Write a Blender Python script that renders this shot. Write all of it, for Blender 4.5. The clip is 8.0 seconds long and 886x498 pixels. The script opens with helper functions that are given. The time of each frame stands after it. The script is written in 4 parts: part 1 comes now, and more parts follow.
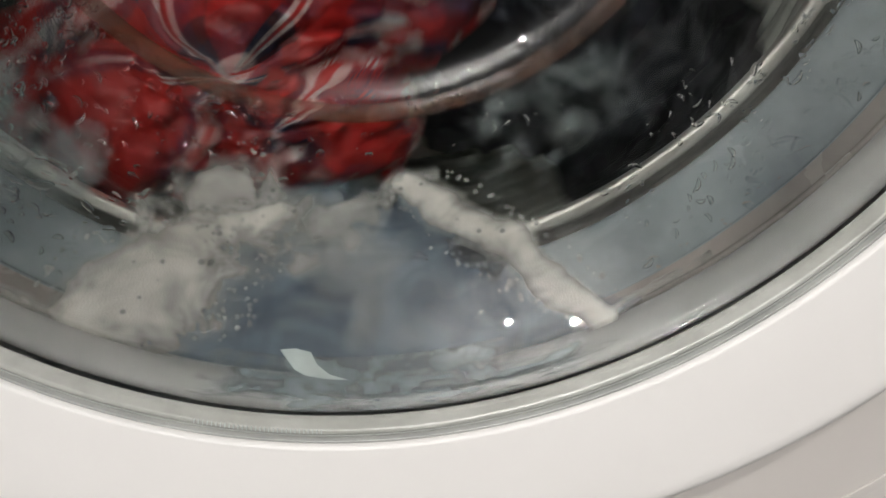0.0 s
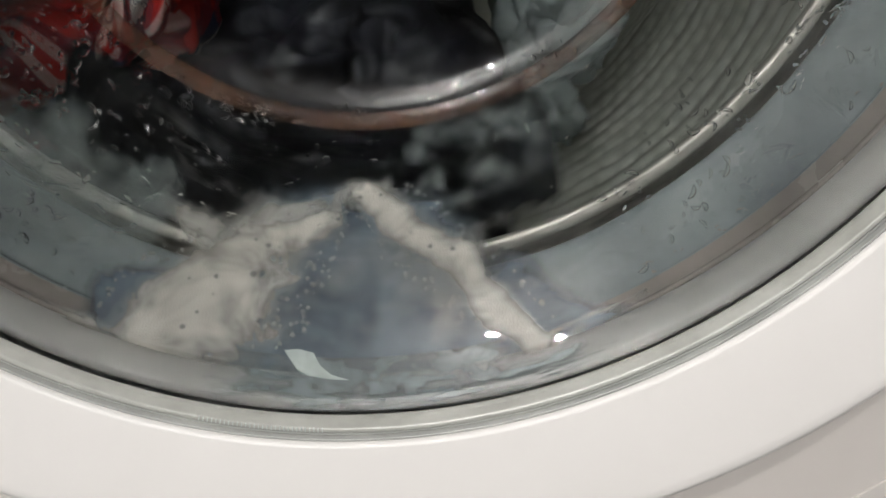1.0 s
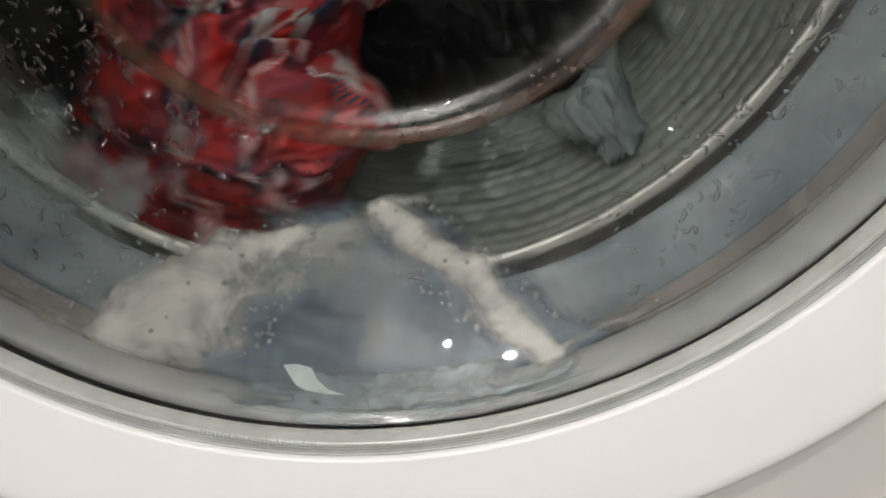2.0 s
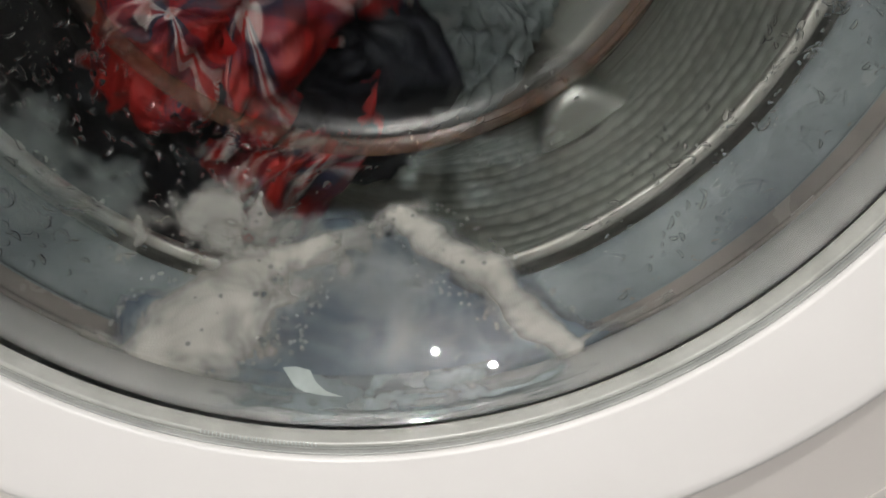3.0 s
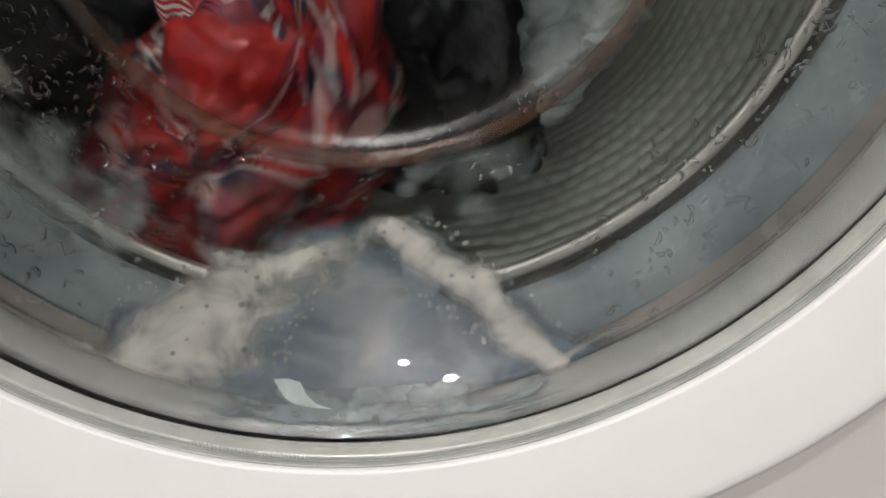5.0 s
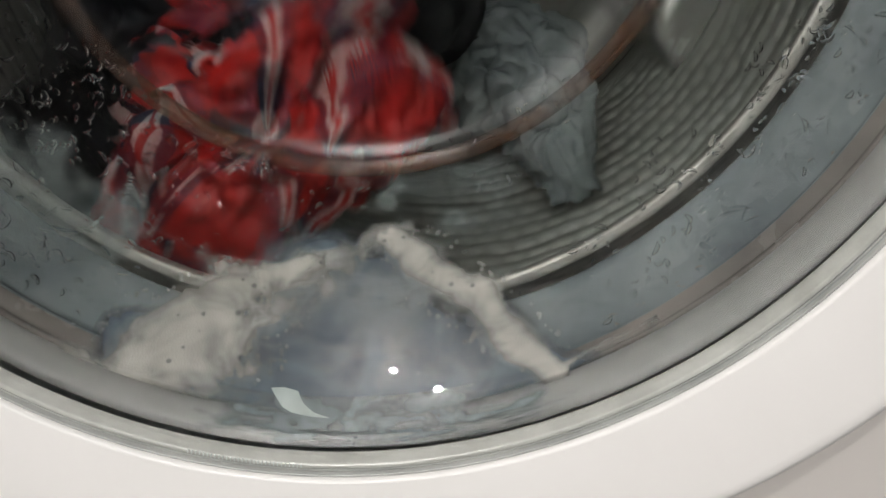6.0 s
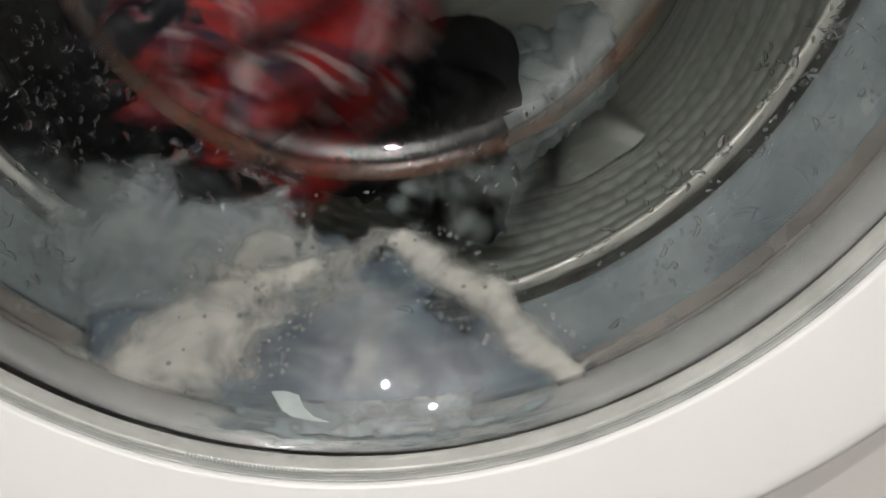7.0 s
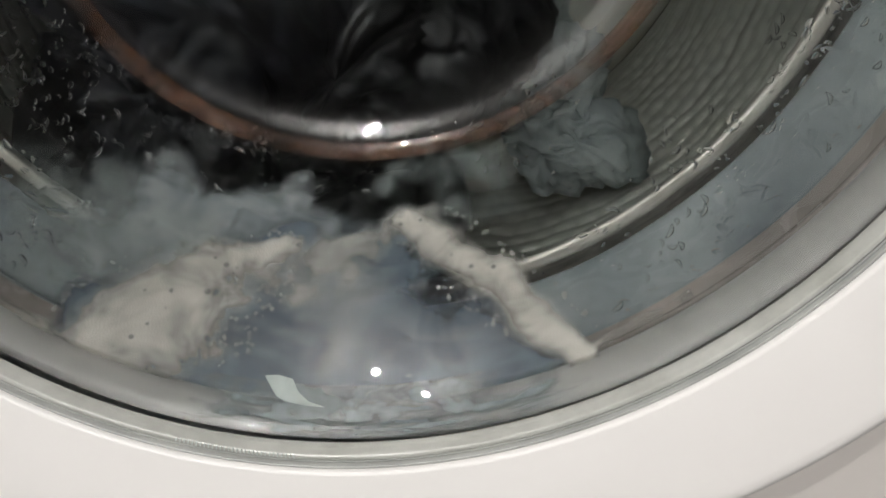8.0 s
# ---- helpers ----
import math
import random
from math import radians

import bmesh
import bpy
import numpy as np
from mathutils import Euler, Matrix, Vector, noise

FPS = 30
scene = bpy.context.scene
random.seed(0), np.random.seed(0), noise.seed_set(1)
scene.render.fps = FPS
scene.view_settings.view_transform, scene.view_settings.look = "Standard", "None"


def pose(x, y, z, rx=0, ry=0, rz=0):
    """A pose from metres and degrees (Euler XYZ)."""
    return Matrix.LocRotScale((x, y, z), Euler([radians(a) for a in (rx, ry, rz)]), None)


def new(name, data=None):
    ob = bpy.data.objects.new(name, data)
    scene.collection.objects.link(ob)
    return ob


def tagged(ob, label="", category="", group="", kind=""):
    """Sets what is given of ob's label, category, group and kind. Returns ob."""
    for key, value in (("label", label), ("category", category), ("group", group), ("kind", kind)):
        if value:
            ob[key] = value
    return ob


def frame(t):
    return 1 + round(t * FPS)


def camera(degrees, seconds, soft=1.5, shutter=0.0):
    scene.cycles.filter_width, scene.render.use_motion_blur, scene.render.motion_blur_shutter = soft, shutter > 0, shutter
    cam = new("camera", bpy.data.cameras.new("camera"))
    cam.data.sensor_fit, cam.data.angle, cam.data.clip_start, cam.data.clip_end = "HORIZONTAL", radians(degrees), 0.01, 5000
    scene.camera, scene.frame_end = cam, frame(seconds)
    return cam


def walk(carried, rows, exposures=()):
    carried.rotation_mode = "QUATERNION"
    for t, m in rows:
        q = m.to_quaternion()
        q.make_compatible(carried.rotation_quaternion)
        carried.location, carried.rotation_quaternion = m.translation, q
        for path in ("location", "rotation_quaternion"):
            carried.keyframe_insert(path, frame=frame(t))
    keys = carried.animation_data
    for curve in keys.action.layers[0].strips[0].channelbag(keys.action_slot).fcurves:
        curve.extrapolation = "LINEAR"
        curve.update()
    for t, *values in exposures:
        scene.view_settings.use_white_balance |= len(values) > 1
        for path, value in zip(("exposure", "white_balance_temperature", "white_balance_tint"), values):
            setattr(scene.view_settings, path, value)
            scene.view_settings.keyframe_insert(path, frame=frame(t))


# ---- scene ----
# ---- camera and walk ----
cam = camera(56.0, 8.0, soft=1.6, shutter=0.6)
PATH = [
    (0.0, pose(0.0231, -0.1639, -0.0528, 69.48, 0, -0.62)),
    (0.5, pose(0.0258, -0.1645, -0.0530, 69.22, 0, 0.25)),
    (1.0, pose(0.0270, -0.1690, -0.0527, 70.23, 0, 0.56)),
    (1.5, pose(0.0308, -0.1695, -0.0484, 69.67, 0, 1.53)),
    (3.0, pose(0.0360, -0.1771, -0.0426, 70.18, 0, 2.35)),
    (3.5, pose(0.0378, -0.1790, -0.0440, 70.98, 0, 2.68)),
    (4.0, pose(0.0376, -0.1780, -0.0423, 70.45, 0, 2.56)),
    (4.5, pose(0.0395, -0.1772, -0.0392, 70.00, 0, 2.84)),
    (6.0, pose(0.0439, -0.1770, -0.0383, 70.75, 0, 3.59)),
    (6.5, pose(0.0442, -0.1745, -0.0395, 70.60, 0, 3.85)),
    (7.0, pose(0.0465, -0.1752, -0.0442, 72.22, 0, 4.62)),
    (7.5, pose(0.0490, -0.1705, -0.0480, 72.00, 0, 5.22)),
    (8.0, pose(0.0475, -0.1694, -0.0485, 71.50, 0, 4.94)),
]
walk(cam, PATH)

# ---- world and lamps ----
# the origin is the middle of the door; the room's floor lies 0.45 m below it
FLOOR_Z, CEIL_Z = -0.45, 1.95
world = bpy.data.worlds.new("room_dark")
world.use_nodes = True
world.node_tree.nodes["Background"].inputs["Color"].default_value = (0.9, 0.85, 0.8, 1)
world.node_tree.nodes["Background"].inputs["Strength"].default_value = 0.02
scene.world = world
scene.view_settings.exposure = 0.0
LAMPS = [(-0.74, -3.10, 112.0), (-0.92, -4.00, 165.0), (-0.60, -2.30, 68.0), (-0.62, -0.70, 24.0), (-0.78, -0.80, 24.0)]


# ---- materials ----
def mat(name, color, rough=0.5, metal=0.0, **kw):
    m = bpy.data.materials.new(name)
    m.use_nodes = True
    b = m.node_tree.nodes["Principled BSDF"]
    b.inputs["Base Color"].default_value = (*color, 1)
    b.inputs["Roughness"].default_value = rough
    b.inputs["Metallic"].default_value = metal
    for k, v in kw.items():
        b.inputs[k.replace("_", " ")].default_value = v
    return m


def node(m, kind, **kw):
    n = m.node_tree.nodes.new(kind)
    for k, v in kw.items():
        n.inputs[k.replace("_", " ")].default_value = v
    return n


def link(m, a, b):
    m.node_tree.links.new(a, b)


def bsdf(m):
    return m.node_tree.nodes["Principled BSDF"]


def ramp(m, fac, stops):
    r = m.node_tree.nodes.new("ShaderNodeValToRGB")
    e = r.color_ramp.elements
    while len(e) < len(stops):
        e.new(0.5)
    for el, (p, c) in zip(e, stops):
        el.position = p
        el.color = (*c, 1) if len(c) == 3 else c
    link(m, fac, r.inputs["Fac"])
    return r.outputs["Color"]


def grained(m, scale, lo, hi, bump=0.0, bump_scale=None, coords="Object", rough=None):
    """Two scales of mottling between two colours, with a fine relief."""
    tc = m.node_tree.nodes.new("ShaderNodeTexCoord")
    n1 = node(m, "ShaderNodeTexNoise", Scale=scale, Detail=5.0, Roughness=0.6)
    link(m, tc.outputs[coords], n1.inputs["Vector"])
    link(m, ramp(m, n1.outputs["Fac"], [(0.3, lo), (0.7, hi)]), bsdf(m).inputs["Base Color"])
    if rough:
        n3 = node(m, "ShaderNodeTexNoise", Scale=scale * 3.1, Detail=3.0)
        link(m, tc.outputs[coords], n3.inputs["Vector"])
        mr = node(m, "ShaderNodeMapRange", To_Min=rough[0], To_Max=rough[1])
        link(m, n3.outputs["Fac"], mr.inputs["Value"])
        link(m, mr.outputs["Result"], bsdf(m).inputs["Roughness"])
    if bump:
        n2 = node(m, "ShaderNodeTexNoise", Scale=bump_scale or scale * 12, Detail=4.0)
        link(m, tc.outputs[coords], n2.inputs["Vector"])
        b = node(m, "ShaderNodeBump", Strength=bump, Distance=0.001)
        link(m, n2.outputs["Fac"], b.inputs["Height"])
        link(m, b.outputs["Normal"], bsdf(m).inputs["Normal"])
    return m


WHITE = grained(mat("white_enamel", (0.8, 0.785, 0.77), 0.4), 9, (0.765, 0.75, 0.735), (0.81, 0.797, 0.783), 0.02, 900)
PANEL = grained(mat("white_panel", (0.78, 0.75, 0.72), 0.42), 7, (0.73, 0.695, 0.665), (0.79, 0.755, 0.725), 0.03, 700)
RUBBER = grained(mat("grey_rubber", (0.25, 0.26, 0.265), 0.42), 24, (0.11, 0.132, 0.15), (0.31, 0.338, 0.355), 1.0, 75, rough=(0.08, 0.36))
WARMRUB = grained(mat("warm_grey_rubber", (0.27, 0.24, 0.225), 0.4), 24, (0.17, 0.148, 0.14), (0.34, 0.30, 0.285), 0.8, 75, rough=(0.1, 0.38))
SEAT = grained(mat("pale_grey_rubber", (0.36, 0.35, 0.34), 0.5), 26, (0.28, 0.275, 0.272), (0.44, 0.42, 0.41), 0.3, 120, rough=(0.25, 0.5))
STEEL = mat("drum_steel", (0.65, 0.65, 0.6), 0.4, 0.25)


def brushed(m):
    """Rolled steel: fine streaks round the drum, water marks along them."""
    tc = m.node_tree.nodes.new("ShaderNodeTexCoord")
    mp = m.node_tree.nodes.new("ShaderNodeMapping")
    mp.inputs["Scale"].default_value = (1.6, 130.0, 1.6)
    link(m, tc.outputs["Object"], mp.inputs["Vector"])
    n = node(m, "ShaderNodeTexNoise", Scale=1.0, Detail=4.0, Roughness=0.6)
    link(m, mp.outputs["Vector"], n.inputs["Vector"])
    link(m, ramp(m, n.outputs["Fac"], [(0.30, (0.58, 0.57, 0.52)), (0.5, (0.80, 0.80, 0.74)), (0.68, (0.94, 0.94, 0.90))]), bsdf(m).inputs["Base Color"])
    mr = node(m, "ShaderNodeMapRange", To_Min=0.3, To_Max=0.55)
    link(m, n.outputs["Fac"], mr.inputs["Value"])
    link(m, mr.outputs["Result"], bsdf(m).inputs["Roughness"])
    b = node(m, "ShaderNodeBump", Strength=0.12, Distance=0.0008)
    link(m, n.outputs["Fac"], b.inputs["Height"])
    link(m, b.outputs["Normal"], bsdf(m).inputs["Normal"])


brushed(STEEL)
PADDLE = grained(mat("paddle_steel", (0.8, 0.8, 0.76), 0.2, 0.75), 40, (0.66, 0.66, 0.62), (0.88, 0.88, 0.84), 0.15, 120, rough=(0.14, 0.34))
LIPSTEEL = grained(mat("lip_steel", (0.72, 0.69, 0.64), 0.3, 0.7), 90, (0.52, 0.49, 0.45), (0.84, 0.81, 0.76), 0.5, 260, rough=(0.2, 0.4))
CLEAR = grained(mat("satin_clear_plastic", (0.42, 0.43, 0.41), 0.25), 40, (0.34, 0.35, 0.335), (0.5, 0.51, 0.49), 0.12, 300, rough=(0.12, 0.32))
BEAD = grained(mat("clear_green_rubber", (0.36, 0.37, 0.33), 0.16, 0.0, Transmission_Weight=0.35, IOR=1.45), 60, (0.50, 0.51, 0.47), (0.70, 0.71, 0.67), 0.2, 260, rough=(0.08, 0.3))
PALE = grained(mat("pale_rubber", (0.6, 0.64, 0.63), 0.3), 90, (0.36, 0.41, 0.41), (0.68, 0.73, 0.72), 0.8, 240)
TRIM = grained(mat("trim_metal", (0.6, 0.6, 0.58), 0.22, 1.0), 40, (0.52, 0.53, 0.51), (0.64, 0.64, 0.62), 0.05, 400, rough=(0.14, 0.32))
BLACK = grained(mat("tub_plastic", (0.02, 0.02, 0.02), 0.6), 20, (0.012, 0.012, 0.013), (0.03, 0.03, 0.03), 0.1)
GROOVE = grained(mat("grey_seal", (0.34, 0.35, 0.34), 0.4), 40, (0.28, 0.29, 0.28), (0.42, 0.43, 0.41))
# tones of the unseen room, kept low so little bounces or reflects
FLOORM = grained(mat("dark_floor", (0.09, 0.09, 0.085), 0.45), 6, (0.035, 0.036, 0.034), (0.07, 0.069, 0.065), 0.2, 90)
PLASTER = grained(mat("wall_paint", (0.22, 0.215, 0.21), 0.8), 5, (0.13, 0.127, 0.123), (0.18, 0.176, 0.172), 0.15, 160)
DARKWALL = grained(mat("dark_unseen_wall", (0.04, 0.04, 0.042), 0.7), 5, (0.02, 0.02, 0.021), (0.038, 0.038, 0.039), 0.15, 160)
CEILP = grained(mat("ceiling_paint", (0.52, 0.51, 0.5), 0.9), 5, (0.24, 0.235, 0.23), (0.30, 0.295, 0.29), 0.12, 140)


def glass(name, color, rough=0.0, ior=1.46):
    return mat(name, color, rough, 0.0, Transmission_Weight=1.0, IOR=ior)


GLASS = glass("door_glass", (0.93, 0.96, 0.95))


def rippled(m):
    """Pressed glass is never quite even: long shallow waves."""
    tc = m.node_tree.nodes.new("ShaderNodeTexCoord")
    n = node(m, "ShaderNodeTexNoise", Scale=60.0, Detail=1.0, Roughness=0.4)
    link(m, tc.outputs["Object"], n.inputs["Vector"])
    b = node(m, "ShaderNodeBump", Strength=0.10, Distance=0.001)
    link(m, n.outputs["Fac"], b.inputs["Height"])
    link(m, b.outputs["Normal"], bsdf(m).inputs["Normal"])


rippled(GLASS)
DROP = glass("water_drop", (0.97, 0.98, 0.98), 0.02, 1.33)
GLINT = glass("glint_water", (0.97, 0.98, 0.98), 0.06, 1.45)
BUBBLE = mat("bubble_skin", (0.7, 0.68, 0.65), 0.08, 0.0, Alpha=0.28)
BALLM = mat("ball_plastic", (0.82, 0.84, 0.72), 0.12, 0.0, Transmission_Weight=0.85, IOR=1.18)


# brown of a reflection in the glass, put into a thin film
BROWNREF = grained(mat("brown_reflection", (0.2, 0.07, 0.025), 0.25), 40, (0.12, 0.036, 0.010), (0.25, 0.085, 0.026))


def patchy(m, lo, hi, scale):
    tc = m.node_tree.nodes.new("ShaderNodeTexCoord")
    n = node(m, "ShaderNodeTexNoise", Scale=scale, Detail=3.0)
    link(m, tc.outputs["Object"], n.inputs["Vector"])
    mr = node(m, "ShaderNodeMapRange", From_Min=0.35, From_Max=0.65, To_Min=lo, To_Max=hi)
    link(m, n.outputs["Fac"], mr.inputs["Value"])
    link(m, mr.outputs["Result"], bsdf(m).inputs["Alpha"])


patchy(BROWNREF, 0.03, 0.42, 22.0)


def plaid():
    """Red tartan: woven bands of navy, white and dark red in two directions, by the cloth's own UV in metres."""
    m = mat("red_plaid_cloth", (0.5, 0.02, 0.015), 0.55)
    uv = m.node_tree.nodes.new("ShaderNodeUVMap")
    sep = m.node_tree.nodes.new("ShaderNodeSeparateXYZ")
    link(m, uv.outputs["UV"], sep.inputs[0])
    red, navy, white, dark = (0.46, 0.010, 0.008), (0.02, 0.022, 0.06), (0.75, 0.7, 0.68), (0.12, 0.006, 0.008)
    sett = [(0.0, red), (0.36, red), (0.37, dark), (0.47, dark), (0.48, navy), (0.60, navy), (0.61, white), (0.66, white),
            (0.67, red), (0.72, red), (0.73, white), (0.78, white), (0.79, navy), (0.88, navy), (0.89, red), (1.0, red)]
    cols = []
    for ax in "XY":
        mul = m.node_tree.nodes.new("ShaderNodeMath")
        mul.operation, mul.inputs[1].default_value = "MULTIPLY", 1 / 0.062
        link(m, sep.outputs[ax], mul.inputs[0])
        fr = m.node_tree.nodes.new("ShaderNodeMath")
        fr.operation = "FRACT"
        link(m, mul.outputs[0], fr.inputs[0])
        cols.append(ramp(m, fr.outputs[0], sett))
    # twill: fine diagonal threads choose between warp and weft
    add = m.node_tree.nodes.new("ShaderNodeMath")
    link(m, sep.outputs["X"], add.inputs[0])
    link(m, sep.outputs["Y"], add.inputs[1])
    sc = m.node_tree.nodes.new("ShaderNodeMath")
    sc.operation, sc.inputs[1].default_value = "MULTIPLY", 1500.0
    link(m, add.outputs[0], sc.inputs[0])
    fr = m.node_tree.nodes.new("ShaderNodeMath")
    fr.operation = "FRACT"
    link(m, sc.outputs[0], fr.inputs[0])
    gt = m.node_tree.nodes.new("ShaderNodeMath")
    gt.operation, gt.inputs[1].default_value = "GREATER_THAN", 0.5
    link(m, fr.outputs[0], gt.inputs[0])
    mx = m.node_tree.nodes.new("ShaderNodeMix")
    mx.data_type = "RGBA"
    link(m, gt.outputs[0], mx.inputs["Factor"])
    link(m, cols[0], mx.inputs["A"])
    link(m, cols[1], mx.inputs["B"])
    link(m, mx.outputs["Result"], bsdf(m).inputs["Base Color"])
    wet_coat(m, 1.0)
    return m


def wet_coat(m, weight):
    """Wet cloth: a patchy film of water on the threads, with fine ripples."""
    tc = m.node_tree.nodes.new("ShaderNodeTexCoord")
    n = node(m, "ShaderNodeTexNoise", Scale=55.0, Detail=5.0, Roughness=0.65)
    link(m, tc.outputs["Object"], n.inputs["Vector"])
    mr = node(m, "ShaderNodeMapRange", From_Min=0.46, From_Max=0.60, To_Min=0.0, To_Max=weight)
    link(m, n.outputs["Fac"], mr.inputs["Value"])
    link(m, mr.outputs["Result"], bsdf(m).inputs["Coat Weight"])
    bsdf(m).inputs["Coat Roughness"].default_value = 0.07
    b = node(m, "ShaderNodeBump", Strength=0.6, Distance=0.002)
    n2 = node(m, "ShaderNodeTexNoise", Scale=170.0, Detail=4.0)
    link(m, tc.outputs["Object"], n2.inputs["Vector"])
    link(m, n2.outputs["Fac"], b.inputs["Height"])
    link(m, b.outputs["Normal"], bsdf(m).inputs["Coat Normal"])
    link(m, b.outputs["Normal"], bsdf(m).inputs["Normal"])


PLAID = plaid()
NAVY = grained(mat("navy_cloth", (0.006, 0.007, 0.014), 0.6), 30, (0.003, 0.0035, 0.007), (0.011, 0.012, 0.024))
wet_coat(NAVY, 1.0)
BLACKC = grained(mat("black_cloth", (0.006, 0.006, 0.008), 0.6), 30, (0.003, 0.003, 0.004), (0.012, 0.01, 0.014))
wet_coat(BLACKC, 1.0)
GREYC = grained(mat("slate_cloth", (0.2, 0.23, 0.23), 0.6), 30, (0.28, 0.32, 0.33), (0.48, 0.525, 0.53))
wet_coat(GREYC, 0.5)


def suds(name, lo, hi, cover, bubbles=260.0, pits=0.25):
    """Lather or cloudy water: soft mottling, fine bubbles and a few large ones; it covers by the sheet's own thickness attribute."""
    m = mat(name, hi, 0.4)
    tc = m.node_tree.nodes.new("ShaderNodeTexCoord")
    at = m.node_tree.nodes.new("ShaderNodeAttribute")
    at.attribute_name = "thickness"
    v1 = node(m, "ShaderNodeTexVoronoi", Scale=bubbles, Randomness=1.0)
    v2 = node(m, "ShaderNodeTexVoronoi", Scale=bubbles * 5.3, Randomness=1.0)
    n1 = node(m, "ShaderNodeTexNoise", Scale=55.0, Detail=4.0, Roughness=0.55, Distortion=0.7)
    for n in (v1, v2, n1):
        link(m, tc.outputs["Object"], n.inputs["Vector"])
    # one cell in five or so holds a larger clear bubble
    sep = m.node_tree.nodes.new("ShaderNodeSeparateColor")
    link(m, v1.outputs["Color"], sep.inputs[0])
    size = node(m, "ShaderNodeMapRange", From_Min=0.5, From_Max=1.0, To_Min=0.0, To_Max=0.36)
    link(m, sep.outputs[0], size.inputs["Value"])
    inside = m.node_tree.nodes.new("ShaderNodeMath")
    inside.operation = "SUBTRACT"
    link(m, size.outputs["Result"], inside.inputs[0])
    link(m, v1.outputs["Distance"], inside.inputs[1])
    hole = node(m, "ShaderNodeMapRange", From_Min=-0.02, From_Max=0.10, To_Min=0.0, To_Max=0.75)
    link(m, inside.outputs[0], hole.inputs["Value"])
    col = ramp(m, n1.outputs["Fac"], [(0.3, lo), (0.65, hi)])
    mx = m.node_tree.nodes.new("ShaderNodeMix")
    mx.data_type = "RGBA"
    link(m, hole.outputs["Result"], mx.inputs["Factor"])
    link(m, col, mx.inputs["A"])
    mx.inputs["B"].default_value = (lo[0] * 0.35, lo[1] * 0.37, lo[2] * 0.4, 1)
    link(m, mx.outputs["Result"], bsdf(m).inputs["Base Color"])
    bp = node(m, "ShaderNodeBump", Strength=pits, Distance=0.0006)
    link(m, v2.outputs["Distance"], bp.inputs["Height"])
    link(m, bp.outputs["Normal"], bsdf(m).inputs["Normal"])
    # thin lather lets the water behind show through, most of all where the noise opens it
    sub = m.node_tree.nodes.new("ShaderNodeMath")
    sub.operation = "MULTIPLY_ADD"
    link(m, n1.outputs["Fac"], sub.inputs[0])
    sub.inputs[1].default_value = 1.5
    sub.inputs[2].default_value = -0.75
    ad = m.node_tree.nodes.new("ShaderNodeMath")
    link(m, at.outputs["Fac"], ad.inputs[0])
    link(m, sub.outputs[0], ad.inputs[1])
    mr = node(m, "ShaderNodeMapRange", From_Min=cover[0], From_Max=cover[1], To_Min=0.0, To_Max=cover[2])
    mr.interpolation_type = "SMOOTHSTEP"
    link(m, ad.outputs[0], mr.inputs["Value"])
    link(m, mr.outputs["Result"], bsdf(m).inputs["Alpha"])
    return m


FOAM = suds("white_lather", (0.50, 0.465, 0.43), (0.72, 0.67, 0.63), (0.05, 1.15, 0.94), 330.0)
LATHER = suds("loose_lather", (0.40, 0.385, 0.37), (0.64, 0.605, 0.575), (0.05, 1.25, 0.66), 200.0)
WISP = suds("thin_lather", (0.40, 0.39, 0.38), (0.58, 0.56, 0.545), (0.05, 1.0, 0.36), 120.0)
FILM = suds("water_film", (0.28, 0.32, 0.31), (0.42, 0.46, 0.47), (0.2, 1.3, 0.34), 60.0, 0.3)
MURK = suds("cloudy_water", (0.04, 0.062, 0.095), (0.155, 0.195, 0.245), (-0.15, 0.7, 0.86), 70.0, 0.1)
SURGE = suds("milky_water", (0.15, 0.175, 0.205), (0.42, 0.44, 0.46), (0.0, 0.9, 0.8), 60.0, 0.1)
POOL = suds("pooled_water", (0.17, 0.20, 0.225), (0.40, 0.445, 0.47), (0.05, 0.9, 0.7), 40.0, 0.6)
bsdf(POOL).inputs["Roughness"].default_value = 0.14


# ---- builders ----
def mesh_of(name, verts, faces, material, smooth=True):
    me = bpy.data.meshes.new(name)
    me.from_pydata(verts, [], faces)
    me.materials.append(material)
    if smooth:
        me.polygons.foreach_set("use_smooth", [True] * len(me.polygons))
    me.update()
    return me


def part(name, me, parent=None, label=""):
    ob = new(name, me)
    if parent:
        ob.parent = parent
    return tagged(ob, label=label)


def turned(name, profile, material, steps=256, closed=True, smooth=True, wobble=0.0):
    """A body turned about the y axis from a profile of (radius, y)."""
    verts, faces, n = [], [], len(profile)
    for i in range(steps):
        a = 2 * math.pi * i / steps
        for r, y in profile:
            k = 1 + (wobble * noise.noise((math.sin(a) * 3, math.cos(a) * 3, y * 60)) if wobble else 0)
            verts.append((r * k * math.sin(a), y, -r * k * math.cos(a)))
    last = n if closed else n - 1
    for i in range(steps):
        for j in range(last):
            p, q = i * n + j, i * n + (j + 1) % n
            p2, q2 = ((i + 1) % steps) * n + j, ((i + 1) % steps) * n + (j + 1) % n
            faces.append((p, q, q2, p2))
    me = mesh_of(name, verts, faces, material, smooth)
    bm = bmesh.new()
    bm.from_mesh(me)
    bmesh.ops.remove_doubles(bm, verts=bm.verts, dist=1e-6)
    bmesh.ops.recalc_face_normals(bm, faces=bm.faces)
    bm.to_mesh(me)
    bm.free()
    return me


